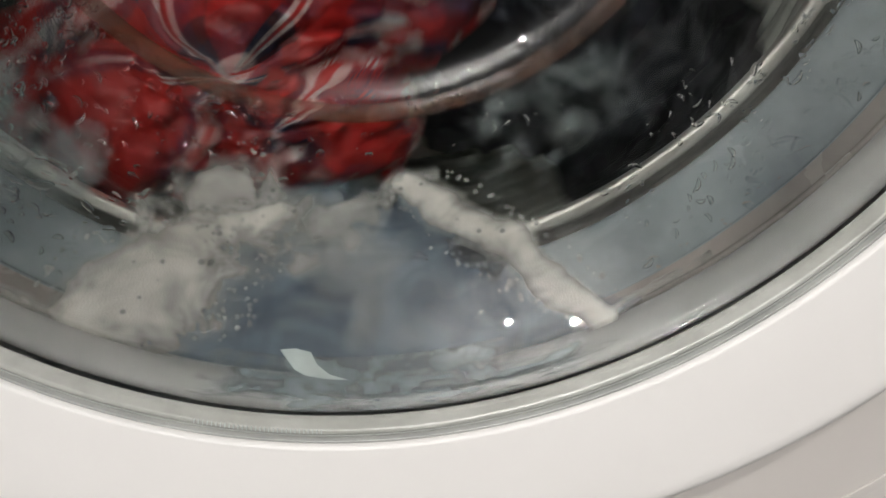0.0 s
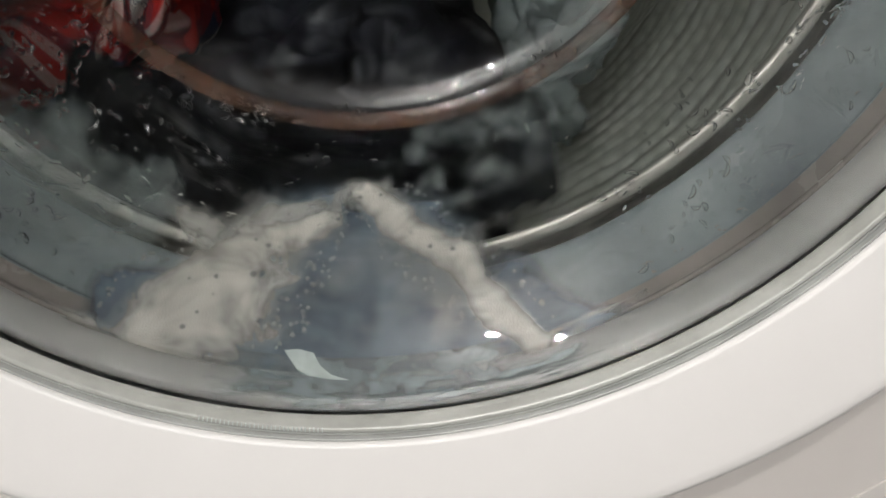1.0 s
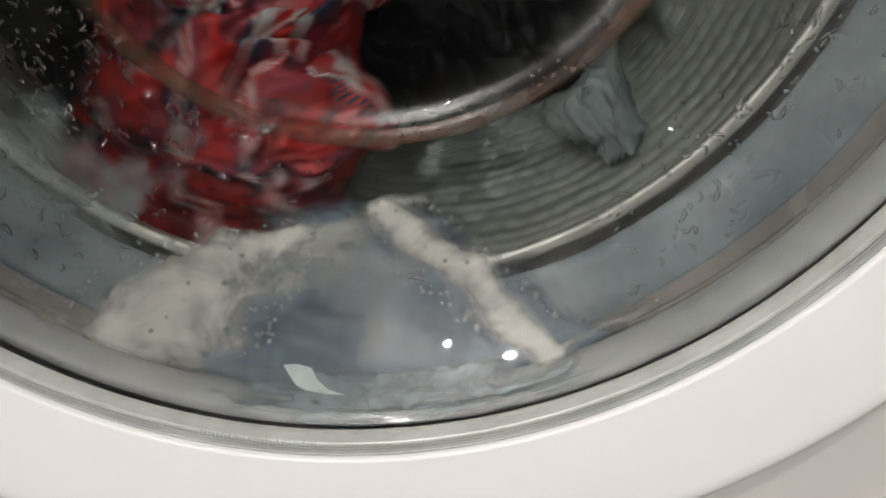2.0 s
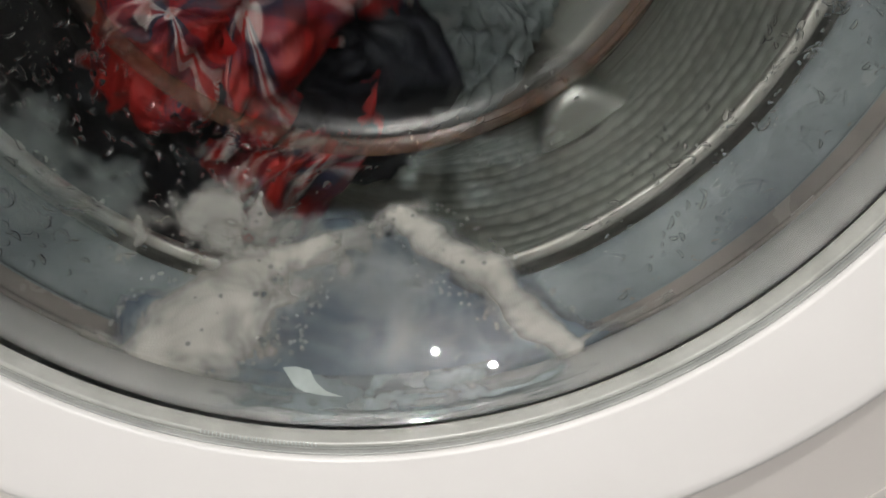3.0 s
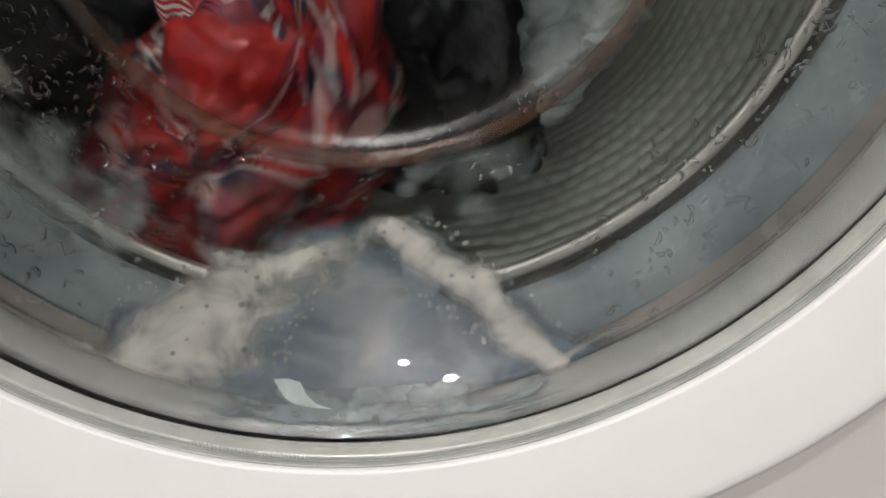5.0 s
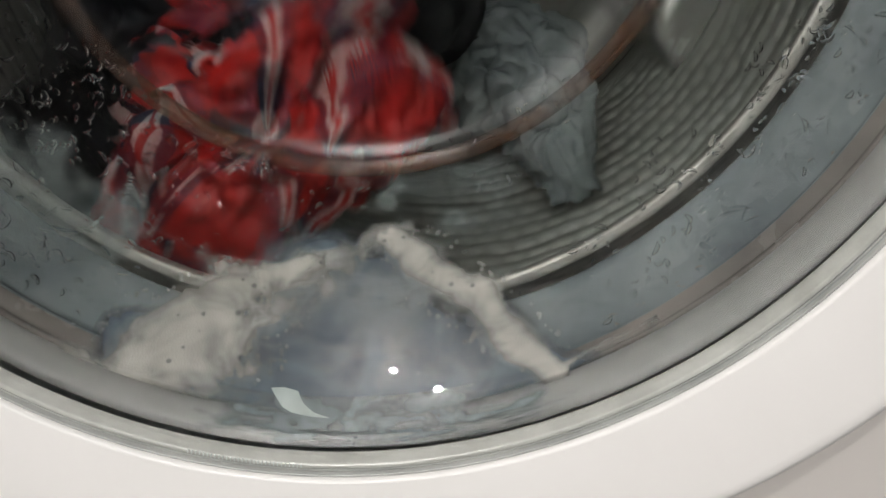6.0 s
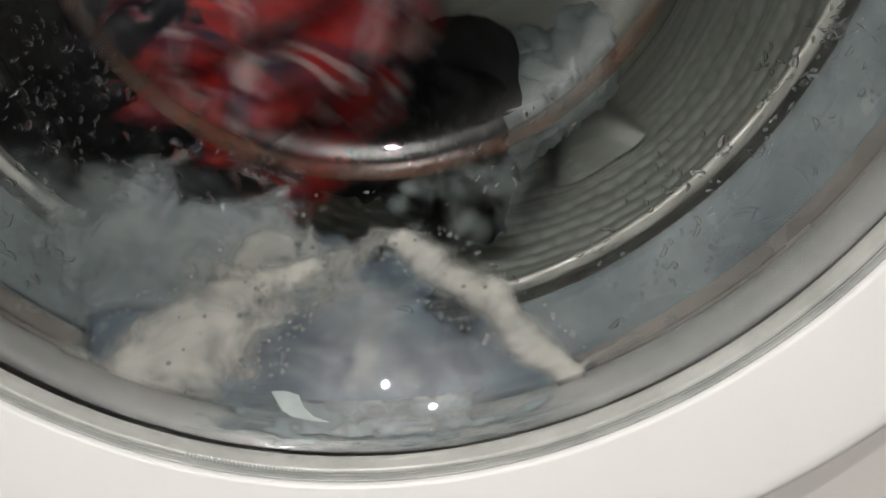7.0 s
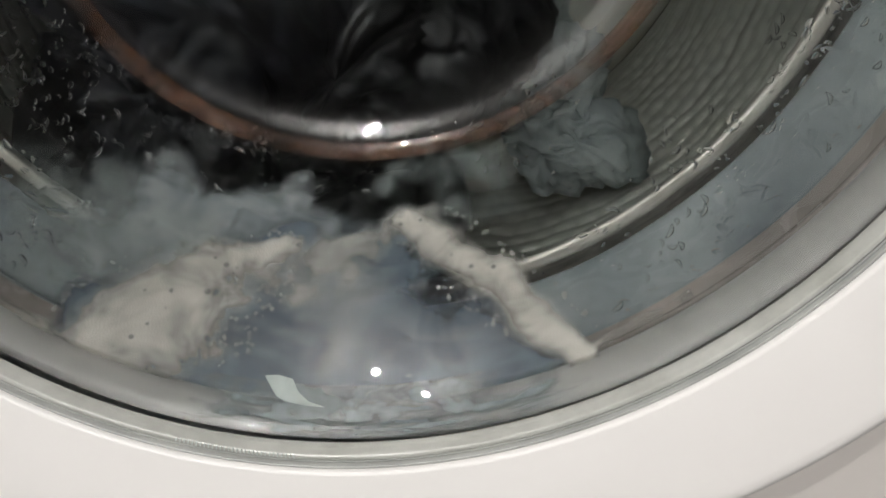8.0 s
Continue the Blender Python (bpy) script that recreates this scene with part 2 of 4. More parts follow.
def rounded(points, radius=0.002, steps=4):
    """A closed profile with its corners rounded."""
    out, n = [], len(points)
    for i in range(n):
        p0, p, p2 = Vector(points[i - 1]), Vector(points[i]), Vector(points[(i + 1) % n])
        a, b = (p0 - p), (p2 - p)
        k = min(radius, a.length * 0.45, b.length * 0.45)
        s, e = p + a.normalized() * k, p + b.normalized() * k
        for j in range(steps + 1):
            t = j / steps
            out.append(tuple((1 - t) ** 2 * s + 2 * t * (1 - t) * p + t * t * e))
    return out


def box(name, lo, hi, material, bevel=0.0):
    bm = bmesh.new()
    bmesh.ops.create_cube(bm, size=1.0)
    for v in bm.verts:
        v.co = Vector([(lo[i] + hi[i]) / 2 + v.co[i] * (hi[i] - lo[i]) for i in range(3)])
    if bevel:
        bmesh.ops.bevel(bm, geom=bm.edges[:], offset=bevel, segments=3, affect="EDGES", profile=0.6)
    me = bpy.data.meshes.new(name)
    bm.to_mesh(me)
    bm.free()
    me.materials.append(material)
    return me


# ---- the machine ----
HALF_W, TOP_Z, DEPTH = 0.30, 0.40, 0.58
FRONT_Y = 0.036
machine = tagged(new("washing_machine"), "white front-loading washing machine with round glass door, washing", "washing machine")


def front_panel():
    """The front sheet with the round hole behind the door."""
    n, r = 256, 0.172
    verts, faces = [], []
    for y in (FRONT_Y, FRONT_Y + 0.004):
        for i in range(n):
            a = 2 * math.pi * i / n
            s, c = math.sin(a), -math.cos(a)
            k = min(HALF_W / abs(s) if abs(s) > 1e-6 else 9, (TOP_Z if c > 0 else -FLOOR_Z - 0.02) / abs(c) if abs(c) > 1e-6 else 9)
            verts += [(r * s, y, r * c), (0.5 * (r + k) * s, y, 0.5 * (r + k) * c), (k * s, y, k * c)]
    for i in range(n):
        j = (i + 1) % n
        for o, flip in ((0, False), (3 * n, True)):
            for q in (0, 1):
                f = (o + 3 * i + q, o + 3 * j + q, o + 3 * j + q + 1, o + 3 * i + q + 1)
                faces.append(f[::-1] if flip else f)
        faces.append((3 * i, 3 * n + 3 * i, 3 * n + 3 * j, 3 * j))
        faces.append((3 * i + 2, 3 * j + 2, 3 * n + 3 * j + 2, 3 * n + 3 * i + 2))
    return mesh_of("front_panel", verts, faces, PANEL, smooth=False)


part("front_panel", front_panel(), machine)
for x0, x1 in ((-HALF_W, -HALF_W + 0.004), (HALF_W - 0.004, HALF_W)):
    part("side_panel", box("side_panel", (x0, FRONT_Y + 0.005, FLOOR_Z + 0.02), (x1, DEPTH, TOP_Z), PANEL), machine)
part("top_panel", box("top_panel", (-HALF_W, FRONT_Y - 0.01, TOP_Z + 0.001), (HALF_W, DEPTH, TOP_Z + 0.03), WHITE, 0.006), machine)
part("back_panel", box("back_panel", (-HALF_W + 0.005, DEPTH - 0.004, FLOOR_Z + 0.02), (HALF_W - 0.005, DEPTH, TOP_Z), PANEL), machine)
for sx in (-0.25, 0.25):
    for sy in (0.07, 0.52):
        part("foot", box("foot", (sx - 0.02, sy - 0.02, FLOOR_Z), (sx + 0.02, sy + 0.02, FLOOR_Z + 0.03), BLACK, 0.003), machine)

# door ring: inner bevel, gently domed face, outer slope down to the front
ring_profile = rounded([(0.1612, 0.0086), (0.1612, -0.0022), (0.1846, -0.0086), (0.1866, -0.0086), (0.1881, -0.0072), (0.1889, -0.0046), (0.1893, -0.0012), (0.1905, 0.0340), (0.176, 0.0340), (0.176, 0.0086)], 0.0012, 5)
door_ring = part("door_ring", turned("door_ring", ring_profile, WHITE, 320), machine, "satin white plastic door ring")
part("seam_ring", turned("seam_ring", rounded([(0.2485, 0.0358), (0.2487, 0.0352), (0.2510, 0.0352), (0.2512, 0.0358)], 0.0002), PANEL, 256), machine)

# seal between ring and glass: a light lip, a slit and a clear greenish bead with small moulded teeth
part("trim_ring", turned("trim_ring", rounded([(0.1603, 0.0041), (0.1603, -0.0014), (0.1611, -0.0012), (0.1611, 0.0041)], 0.0003), CLEAR, 320), machine, "thin light satin plastic trim ring")
part("groove", turned("groove", rounded([(0.1597, 0.0041), (0.1597, 0.0002), (0.1602, 0.0002), (0.1602, 0.0041)], 0.0002), GROOVE, 320), machine)
part("glass_bead", turned("glass_bead", rounded([(0.1569, 0.0043), (0.1573, 0.0026), (0.1584, 0.0004), (0.1594, 0.0001), (0.1596, 0.0006), (0.1596, 0.0041)], 0.0004), BEAD, 320, wobble=0.0006), machine, "clear greenish sealing bead round the glass")


def rim_teeth():
    verts, faces = [], []
    for k in range(30):
        a0 = math.radians(-11.5 + 0.36 * k)
        base = len(verts)
        for y in (0.0000, 0.0016):
            for da, r in ((-0.0007, 0.1584), (0.0007, 0.1584), (0.0007, 0.1593), (-0.0007, 0.1593)):
                verts.append((r * math.sin(a0 + da), y, -r * math.cos(a0 + da)))
        for f in ((0, 1, 2, 3), (7, 6, 5, 4), (0, 4, 5, 1), (1, 5, 6, 2), (2, 6, 7, 3), (3, 7, 4, 0)):
            faces.append(tuple(base + i for i in f))
    return mesh_of("rim_teeth", verts, faces, PALE, smooth=False)


tagged(part("rim_teeth", rim_teeth(), machine, "row of tiny pale teeth on the sealing bead"), kind="stuff")

# the glass bowl: flange, step, cone, rounded end; BACK is the wet side
FACE = [(0.1606, 0.0040), (0.1590, 0.0041), (0.1575, 0.0045), (0.1560, 0.0052), (0.1547, 0.0061), (0.1534, 0.0073), (0.1520, 0.0088), (0.1014, 0.0745), (0.0985, 0.0775), (0.0940, 0.0798),
        (0.080, 0.0822), (0.045, 0.0845), (0.0005, 0.0852)]
# the cone bellies out a little towards the room
BELLY = 0.0020
cone = [(0.1520 + (0.1014 - 0.1520) * k / 9 - 0.79 * BELLY * math.sin(math.pi * k / 9), 0.0088 + (0.0745 - 0.0088) * k / 9 - 0.61 * BELLY * math.sin(math.pi * k / 9)) for k in range(1, 9)]
FACE = FACE[:7] + cone + FACE[7:]
FLANGE = [(0.1494, 0.0182), (0.1525, 0.0142), (0.1550, 0.0109), (0.1562, 0.0096), (0.1576, 0.0088), (0.1590, 0.0084), (0.1606, 0.0083)]
BACK = [(0.0005, 0.0885), (0.045, 0.0879), (0.080, 0.0857), (0.0955, 0.0832), (0.1008, 0.0806), (0.1042, 0.0768)] + FLANGE
part("door_glass", turned("door_glass", FACE + BACK, GLASS, 320), machine, "wet clear glass bowl of the door")
machine.children[-1].visible_shadow = False

# a thin translucent brown ring: a warm reflection painted round the bowl's end
part("residue_ring", turned("residue_ring", [(0.1044, 0.0775), (0.1012, 0.0811), (0.0996, 0.0821), (0.0998, 0.0825), (0.1016, 0.0814), (0.1048, 0.0777)], BROWNREF, 256), machine, "brownish translucent ring, a reflection painted round the glass")

# rubber bellows behind the glass, ending in a dark gap before the drum
bellows = [(0.1600, 0.0296), (0.1534, 0.0292), (0.1536, 0.0302), (0.1555, 0.0330), (0.1525, 0.0370), (0.1485, 0.0410),
           (0.1432, 0.0445), (0.1412, 0.0475), (0.1435, 0.0500), (0.1600, 0.0480), (0.1720, 0.0400), (0.1715, 0.0296)]
fold = [(0.1608, 0.0202), (0.1540, 0.0196), (0.1540, 0.0214), (0.1560, 0.0240), (0.1532, 0.0284), (0.1538, 0.0289), (0.1608, 0.0292)]
seat = [(0.1608, 0.0106), (0.1586, 0.0110), (0.1566, 0.0128), (0.1547, 0.0156), (0.1540, 0.0186), (0.1554, 0.0190), (0.1608, 0.0192)]
part("gasket_lip", turned("gasket_lip", rounded(seat, 0.0012, 4), SEAT, 256, wobble=0.002), machine, "paler front lip of the rubber gasket")
part("gasket_fold", turned("gasket_fold", rounded(fold, 0.0016, 4), WARMRUB, 256, wobble=0.004), machine, "warm grey outer fold of the rubber gasket")
part("door_gasket", turned("door_gasket", rounded(bellows, 0.002, 4), RUBBER, 256, wobble=0.004), machine, "wet grey rubber door gasket")

# a pale wedge behind the glass, seen through the flange
def wedge():
    lo, hi = Vector((0.1486, 0.0200)), Vector((0.1546, 0.0122))
    shape = [(-7.0, 0.06), (-5.6, 0.00), (-4.0, 0.08), (-3.6, 0.26), (-3.2, 0.42), (-2.0, 0.66), (-0.2, 0.80), (-2.2, 0.78), (-4.3, 0.70), (-5.4, 0.56), (-6.2, 0.32)]
    verts, faces, n = [], [], len(shape)
    for off in (0.0, 0.0007):
        for a, k in shape:
            p = lo.lerp(hi, k)
            r, ar = p.x + off * 0.8, math.radians(a * 0.95 + 1.0)
            verts.append((r * math.sin(ar), p.y + off * 0.6, -r * math.cos(ar)))
    faces.append(tuple(range(n)))
    faces.append(tuple(range(2 * n - 1, n - 1, -1)))
    for i in range(n):
        j = (i + 1) % n
        faces.append((i, n + i, n + j, j))
    return mesh_of("gasket_wedge", verts, faces, PALE, smooth=False)


part("gasket_wedge", wedge(), machine, "pale triangular wedge behind the glass rim")

# outer tub
part("outer_tub", turned("outer_tub", [(0.150, 0.0515), (0.216, 0.0515), (0.216, 0.51), (0.001, 0.51), (0.001, 0.515), (0.221, 0.515), (0.221, 0.0485), (0.150, 0.0485)], BLACK, 128), machine)

# the turning drum
DRUM_R, DRUM_BACK = 0.195, 0.47
drum = part("drum", None, machine, "perforated stainless steel drum, turning")


def perforated_wall():
    """The drum's side as a net of plates, each with a round hole and a pressed-out neck."""
    na, rows, y0, y1 = 94, 31, 0.066, DRUM_BACK
    verts, faces = [], []
    dy, da = (y1 - y0) / rows, 2 * math.pi / na
    hole = 0.0034
    for j in range(rows):
        for i in range(na):
            a0, yc = (i + 0.5 * (j % 2)) * da, y0 + (j + 0.5) * dy
            base = len(verts)
            for k in range(8):
                t = math.pi / 4 * k
                cx, cy = math.cos(t), math.sin(t)
                m = max(abs(cx), abs(cy))
                a, y = a0 + cx / m * da / 2, yc + cy / m * dy / 2
                verts.append((DRUM_R * math.sin(a), y, -DRUM_R * math.cos(a)))
            for rad, out in ((hole * 1.5, -0.0002), (hole, 0.0006), (hole * 0.95, 0.0025)):
                for k in range(8):
                    t = math.pi / 4 * k
                    a, y = a0 + rad * math.cos(t) / DRUM_R, yc + rad * math.sin(t)
                    verts.append(((DRUM_R + out) * math.sin(a), y, -(DRUM_R + out) * math.cos(a)))
            for lv in range(3):
                for k in range(8):
                    p, q = base + lv * 8 + k, base + lv * 8 + (k + 1) % 8
                    faces.append((p, q, q + 8, p + 8))
    return mesh_of("drum_wall", verts, faces, STEEL)


part("drum_wall", perforated_wall(), drum)
lip_profile = rounded([(0.1358, 0.0500), (0.1394, 0.0494), (0.1410, 0.0530), (0.1440, 0.0560), (0.185, 0.0580), (0.1962, 0.0660), (0.1945, 0.0672),
                       (0.184, 0.0605), (0.1440, 0.0590), (0.1385, 0.0570), (0.1362, 0.0540)], 0.0012, 4)
part("drum_lip", turned("drum_lip", lip_profile, LIPSTEEL, 256), drum, "bright rolled steel rim of the drum mouth")
part("drum_back", turned("drum_back", [(0.001, 0.455), (0.06, 0.453), (0.075, 0.462), (0.12, 0.466), (0.150, 0.458), (0.194, 0.470), (0.194, 0.474), (0.001, 0.474)], STEEL, 96), drum)


def lifter():
    """A hollow pressed paddle along the drum's side, with rounded ribs across its back."""
    verts, faces, ny, na = [], [], 84, 17
    for i in range(ny + 1):
        v = i / ny
        y = 0.320 + 0.135 * v
        end = min(1, 6 * v, 6 * (1 - v)) ** 0.5
        rib = max(0.0, math.sin(v * math.pi * 8)) ** 0.7
        for j in range(na):
            u = j / (na - 1) * 2 - 1
            h = (0.040 + 0.044 * v) * end * (1 - abs(u) ** 2.4) + 0.006 * rib * end * (1 - abs(u) ** 6)
            a = u * 0.17
            r = DRUM_R - 0.0008 - max(h, 0)
            verts.append((r * math.sin(a), y, -r * math.cos(a)))
    for i in range(ny):
        for j in range(na - 1):
            p = i * na + j
            faces.append((p, p + 1, p + na + 1, p + na))
    return mesh_of("lifter", verts, faces, PADDLE)


lift = lifter()
for k in range(3):
    ob = part("lifter", lift, drum)
    ob.matrix_basis = pose(0, 0, 0, 0, 120 * k, 0)


# ---- laundry ----
def crumple(name, size, seed, material, nu=120, nv=72, fold=0.34, freq=2.1, cloth=0.3):
    """A wet bunched garment: a closed cloth body drawn into ridges and hollows, with the weave's UV in metres."""
    verts, faces, uvs = [], [], []
    off = Vector((seed * 7.3, seed * 3.1, seed * 5.7))
    for i in range(nv + 1):
        th = math.pi * (0.0005 + 0.999 * i / nv)
        for j in range(nu + 1):
            ph = 2 * math.pi * (j % nu) / nu
            d = Vector((math.sin(th) * math.cos(ph), math.cos(th), math.sin(th) * math.sin(ph)))
            w = d * freq + off
            w = w + 0.55 * noise.noise_vector(w * 0.9)
            w3 = Vector((w.x * 1.7 + w.z * 0.6, w.y * 0.9, w.z * 0.75 - w.x * 0.3))
            tube = min(1.0, 2.4 * abs(noise.noise(w3))) ** 0.75
            tube2 = min(1.0, 2.6 * abs(noise.noise(w3 * 2.9 + Vector((9, 2, 4))))) ** 0.75
            k = 1 - fold + fold * (0.8 * tube + 0.34 * tube2) + 0.3 * noise.noise(d * 1.3 + off)
            tw = 0.5 * noise.noise(d * 1.7 - off)
            p = Vector((d.x * size[0], d.y * size[1], d.z * size[2])) * k
            p.rotate(Euler((tw * 0.5, tw, 0)))
            verts.append(p)
            uvs.append((cloth * (j / nu + 0.10 * noise.noise(w)), cloth * 0.62 * (i / nv + 0.12 * noise.noise(w + Vector((4, 4, 1))))))
    s = nu + 1
    for i in range(nv):
        for j in range(nu):
            p = i * s + j
            faces.append((p, p + 1, p + s + 1, p + s))
    me = mesh_of(name, verts, faces, material)
    lay = me.uv_layers.new(name="weave")
    idx = np.zeros(len(me.loops), dtype=np.int32)
    me.loops.foreach_get("vertex_index", idx)
    lay.data.foreach_set("uv", np.array(uvs, dtype=np.float32)[idx].ravel())
    return me


shirt = tagged(new("plaid_shirt"), "soaked red, navy and white plaid shirt, bunched up and tumbling", "shirt")
part("shirt_body", crumple("shirt_body", (0.092, 0.056, 0.052), 1.0, PLAID, 170, 100, 0.28, 1.5, 0.36), shirt)
ob = part("sleeve", crumple("sleeve", (0.026, 0.028, 0.056), 2.4, PLAID, 110, 80, 0.26, 1.9, 0.2), shirt)
ob.matrix_basis = pose(0.062, -0.016, -0.016, 10, 64, 0)
ob = part("sleeve", crumple("sleeve_short", (0.028, 0.026, 0.052), 3.7, PLAID, 110, 80, 0.26, 1.9, 0.2), shirt)
ob.matrix_basis = pose(-0.058, -0.014, -0.018, -8, -58, 0)
ob = part("collar", crumple("collar", (0.046, 0.026, 0.026), 5.2, PLAID, 100, 60, 0.26, 2.0, 0.16), shirt)
ob.matrix_basis = pose(-0.010, -0.030, 0.022, 0, 20, 10)


def garment(name, label, category, seed, material, size, limb="leg"):
    top = tagged(new(name), label, category)
    part("body", crumple(name + "_body", size, seed, material, 100, 60, 0.26, 1.8), top)
    ob = part(limb, crumple(name + "_limb", (size[0] * 0.45, size[1] * 0.6, size[2] * 0.95), seed + 1.3, material, 80, 50, 0.26, 2.2), top)
    ob.matrix_basis = pose(size[0] * 0.7, -size[1] * 0.35, -size[2] * 0.3, 0, 40, 0)
    ob = part(limb, crumple(name + "_limb_other", (size[0] * 0.5, size[1] * 0.55, size[2] * 0.9), seed + 2.9, material, 80, 50, 0.26, 2.2), top)
    ob.matrix_basis = pose(-size[0] * 0.7, -size[1] * 0.3, size[2] * 0.2, 0, -35, 0)
    return top


jeans = garment("navy_trousers", "soaked dark navy trousers, bunched and tumbling in the drum", "trousers", 8.0, NAVY, (0.086, 0.052, 0.060))
blouse = garment("black_trousers", "soaked black trousers, bunched and tumbling in the drum", "trousers", 13.0, BLACKC, (0.086, 0.052, 0.062))
sweater = garment("dark_leggings", "soaked near-black leggings, bunched and tumbling in the drum", "leggings", 17.0, BLACKC, (0.088, 0.050, 0.060))
towel = garment("slate_top", "soaked slate-grey cotton top tumbling in the drum", "top", 23.0, GREYC, (0.055, 0.045, 0.042), "sleeve")


def dosing_ball():
    top = tagged(new("dosing_ball"), "round translucent grey-green plastic dosing ball, tumbling", "dosing ball")
    prof = [(0.0005, -0.026)] + [(0.026 * math.sin(math.pi * i / 20), -0.026 * math.cos(math.pi * i / 20)) for i in range(1, 18)]
    inner = [(r * 0.93, y * 0.93) for r, y in prof[::-1]]
    part("shell", turned("shell", prof + inner, BALLM, 48), top)
    part("collar_ring", turned("collar_ring", rounded([(0.0110, 0.022), (0.0135, 0.022), (0.0135, 0.027), (0.0110, 0.027)], 0.001), BALLM, 40), top)
    return top


ball = dosing_ball()


# ---- lather and water on the wet side of the glass ----
CONE_A, CONE_B = Vector((0.1494, 0.0182)), Vector((0.1042, 0.0768))
WET = [Vector(p) for p in ((0.1525, 0.0142), (0.1494, 0.0182), (0.1042, 0.0768), (0.1008, 0.0806), (0.0955, 0.0832), (0.080, 0.0857))]


def on_glass(s):
    """The point and outward normal of the wet side at s: 0 at the cone's wide end, 1 at its narrow end."""
    if s < 0:
        p, d = CONE_A + (WET[0] - CONE_A) * min(-s / 0.07, 1.0), WET[0] - CONE_A
        d = -d
    elif s <= 1:
        p, d = CONE_A + (CONE_B - CONE_A) * s, CONE_B - CONE_A
    else:
        k = (s - 1) / 0.13
        i = min(int(k), 2)
        p, d = WET[2 + i].lerp(WET[3 + i], min(k - i, 1)), WET[3 + i] - WET[2 + i]
    d = d.normalized()
    return p, Vector((d.y, -d.x))


def slick(name, field, a_range, s_range, material, thick=0.004, gap=0.0006, step=(0.45, 0.012), seed=0.0, fray=0.35, sway=1.0, where=None):
    """A sheet of suds lying on the glass. field(a, s) says how thick it is (0 to 1) at angle a (degrees from the bottom) and height s; its rim is frayed."""
    na = int((a_range[1] - a_range[0]) / step[0]) + 1
    ns = int((s_range[1] - s_range[0]) / step[1]) + 1
    val, front, back = {}, {}, {}
    verts, att, faces = [], [], []
    for i in range(na):
        for j in range(ns):
            a, s = a_range[0] + i * step[0], s_range[0] + j * step[1]
            w = Vector((a * 0.16, s * 5.0, seed))
            w2 = w + 0.6 * noise.noise_vector(w)
            v = field(a + sway * 5 * noise.noise(w * 0.8), s + sway * 0.12 * noise.noise(w * 0.8 + Vector((5, 5, 5))))
            v += fray * (0.6 * noise.noise(w2 * 1.3) + 0.4 * noise.noise(w2 * 3.3))
            val[i, j] = v
    for (i, j), v in val.items():
        if v > -0.12:
            a, s = math.radians(a_range[0] + i * step[0]), s_range[0] + j * step[1]
            p, n = (where or on_glass)(s)
            for dic, off in ((front, gap), (back, gap + 0.0004 + thick * max(v, 0) ** 0.6)):
                q = p + n * off
                dic[i, j] = len(verts)
                verts.append((q.x * math.sin(a), q.y, -q.x * math.cos(a)))
                att.append(max(0.0, min(1.0, v)))
    edge = {}
    for i in range(na - 1):
        for j in range(ns - 1):
            c = [(i, j), (i + 1, j), (i + 1, j + 1), (i, j + 1)]
            if all(k in front for k in c):
                faces.append([front[k] for k in c])
                faces.append([back[k] for k in c[::-1]])
                for k in range(4):
                    e = (c[k], c[(k + 1) % 4])
                    if (e[1], e[0]) in edge:
                        del edge[e[1], e[0]]
                    else:
                        edge[e] = 1
    for p, q in edge:
        faces.append([front[q], front[p], back[p], back[q]])
    me = mesh_of(name, verts, faces, material)
    at = me.attributes.new("thickness", "FLOAT", "POINT")
    at.data.foreach_set("value", np.array(att, dtype=np.float32))
    return me


def on_flange(s):
    """The point and outward normal of the wet side of the flange: 0 at the cone, 1 at the rim."""
    k = max(0.0, min(0.999, s)) * 5
    i = int(k)
    p, q = Vector(FLANGE[i]), Vector(FLANGE[i + 1])
    d = (p - q).normalized()
    return p.lerp(q, k - i), Vector((d.y, -d.x))


def bubbles(parent, field, a_range, s_range, count, seed):
    """Clear bubbles crowding where the suds run out."""
    rnd = random.Random(seed)
    bm = bmesh.new()
    made = 0
    for _ in range(count * 40):
        a, s = rnd.uniform(*a_range), rnd.uniform(*s_range)
        v = field(a, s)
        if not -0.2 < v < 0.4:
            continue
        p, n = on_glass(s)
        r = rnd.uniform(0.0003, 0.0008) * (1.6 if rnd.random() < 0.12 else 1.0)
        q = p + n * (0.0003 + r * 0.6)
        ar = math.radians(a)
        m = Matrix.Translation((q.x * math.sin(ar), q.y, -q.x * math.cos(ar)))
        bmesh.ops.create_icosphere(bm, subdivisions=2, radius=r, matrix=m)
        made += 1
        if made >= count:
            break
    me = bpy.data.meshes.new("bubbles")
    bm.to_mesh(me)
    bm.free()
    me.materials.append(BUBBLE)
    me.polygons.foreach_set("use_smooth", [True] * len(me.polygons))
    return tagged(part("bubbles", me, parent, "clear soap bubbles at the foam's edge"), kind="stuff")


def lobe(a, s, ca, cs, wa, ws, turn=0.0):
    """A rounded hump of suds round (ca, cs)."""
    x, y = (a - ca) / wa, (s - cs) / ws
    c, d = math.cos(turn), math.sin(turn)
    x, y = x * c + y * d, -x * d + y * c
    return 1.0 - (x * x + y * y)


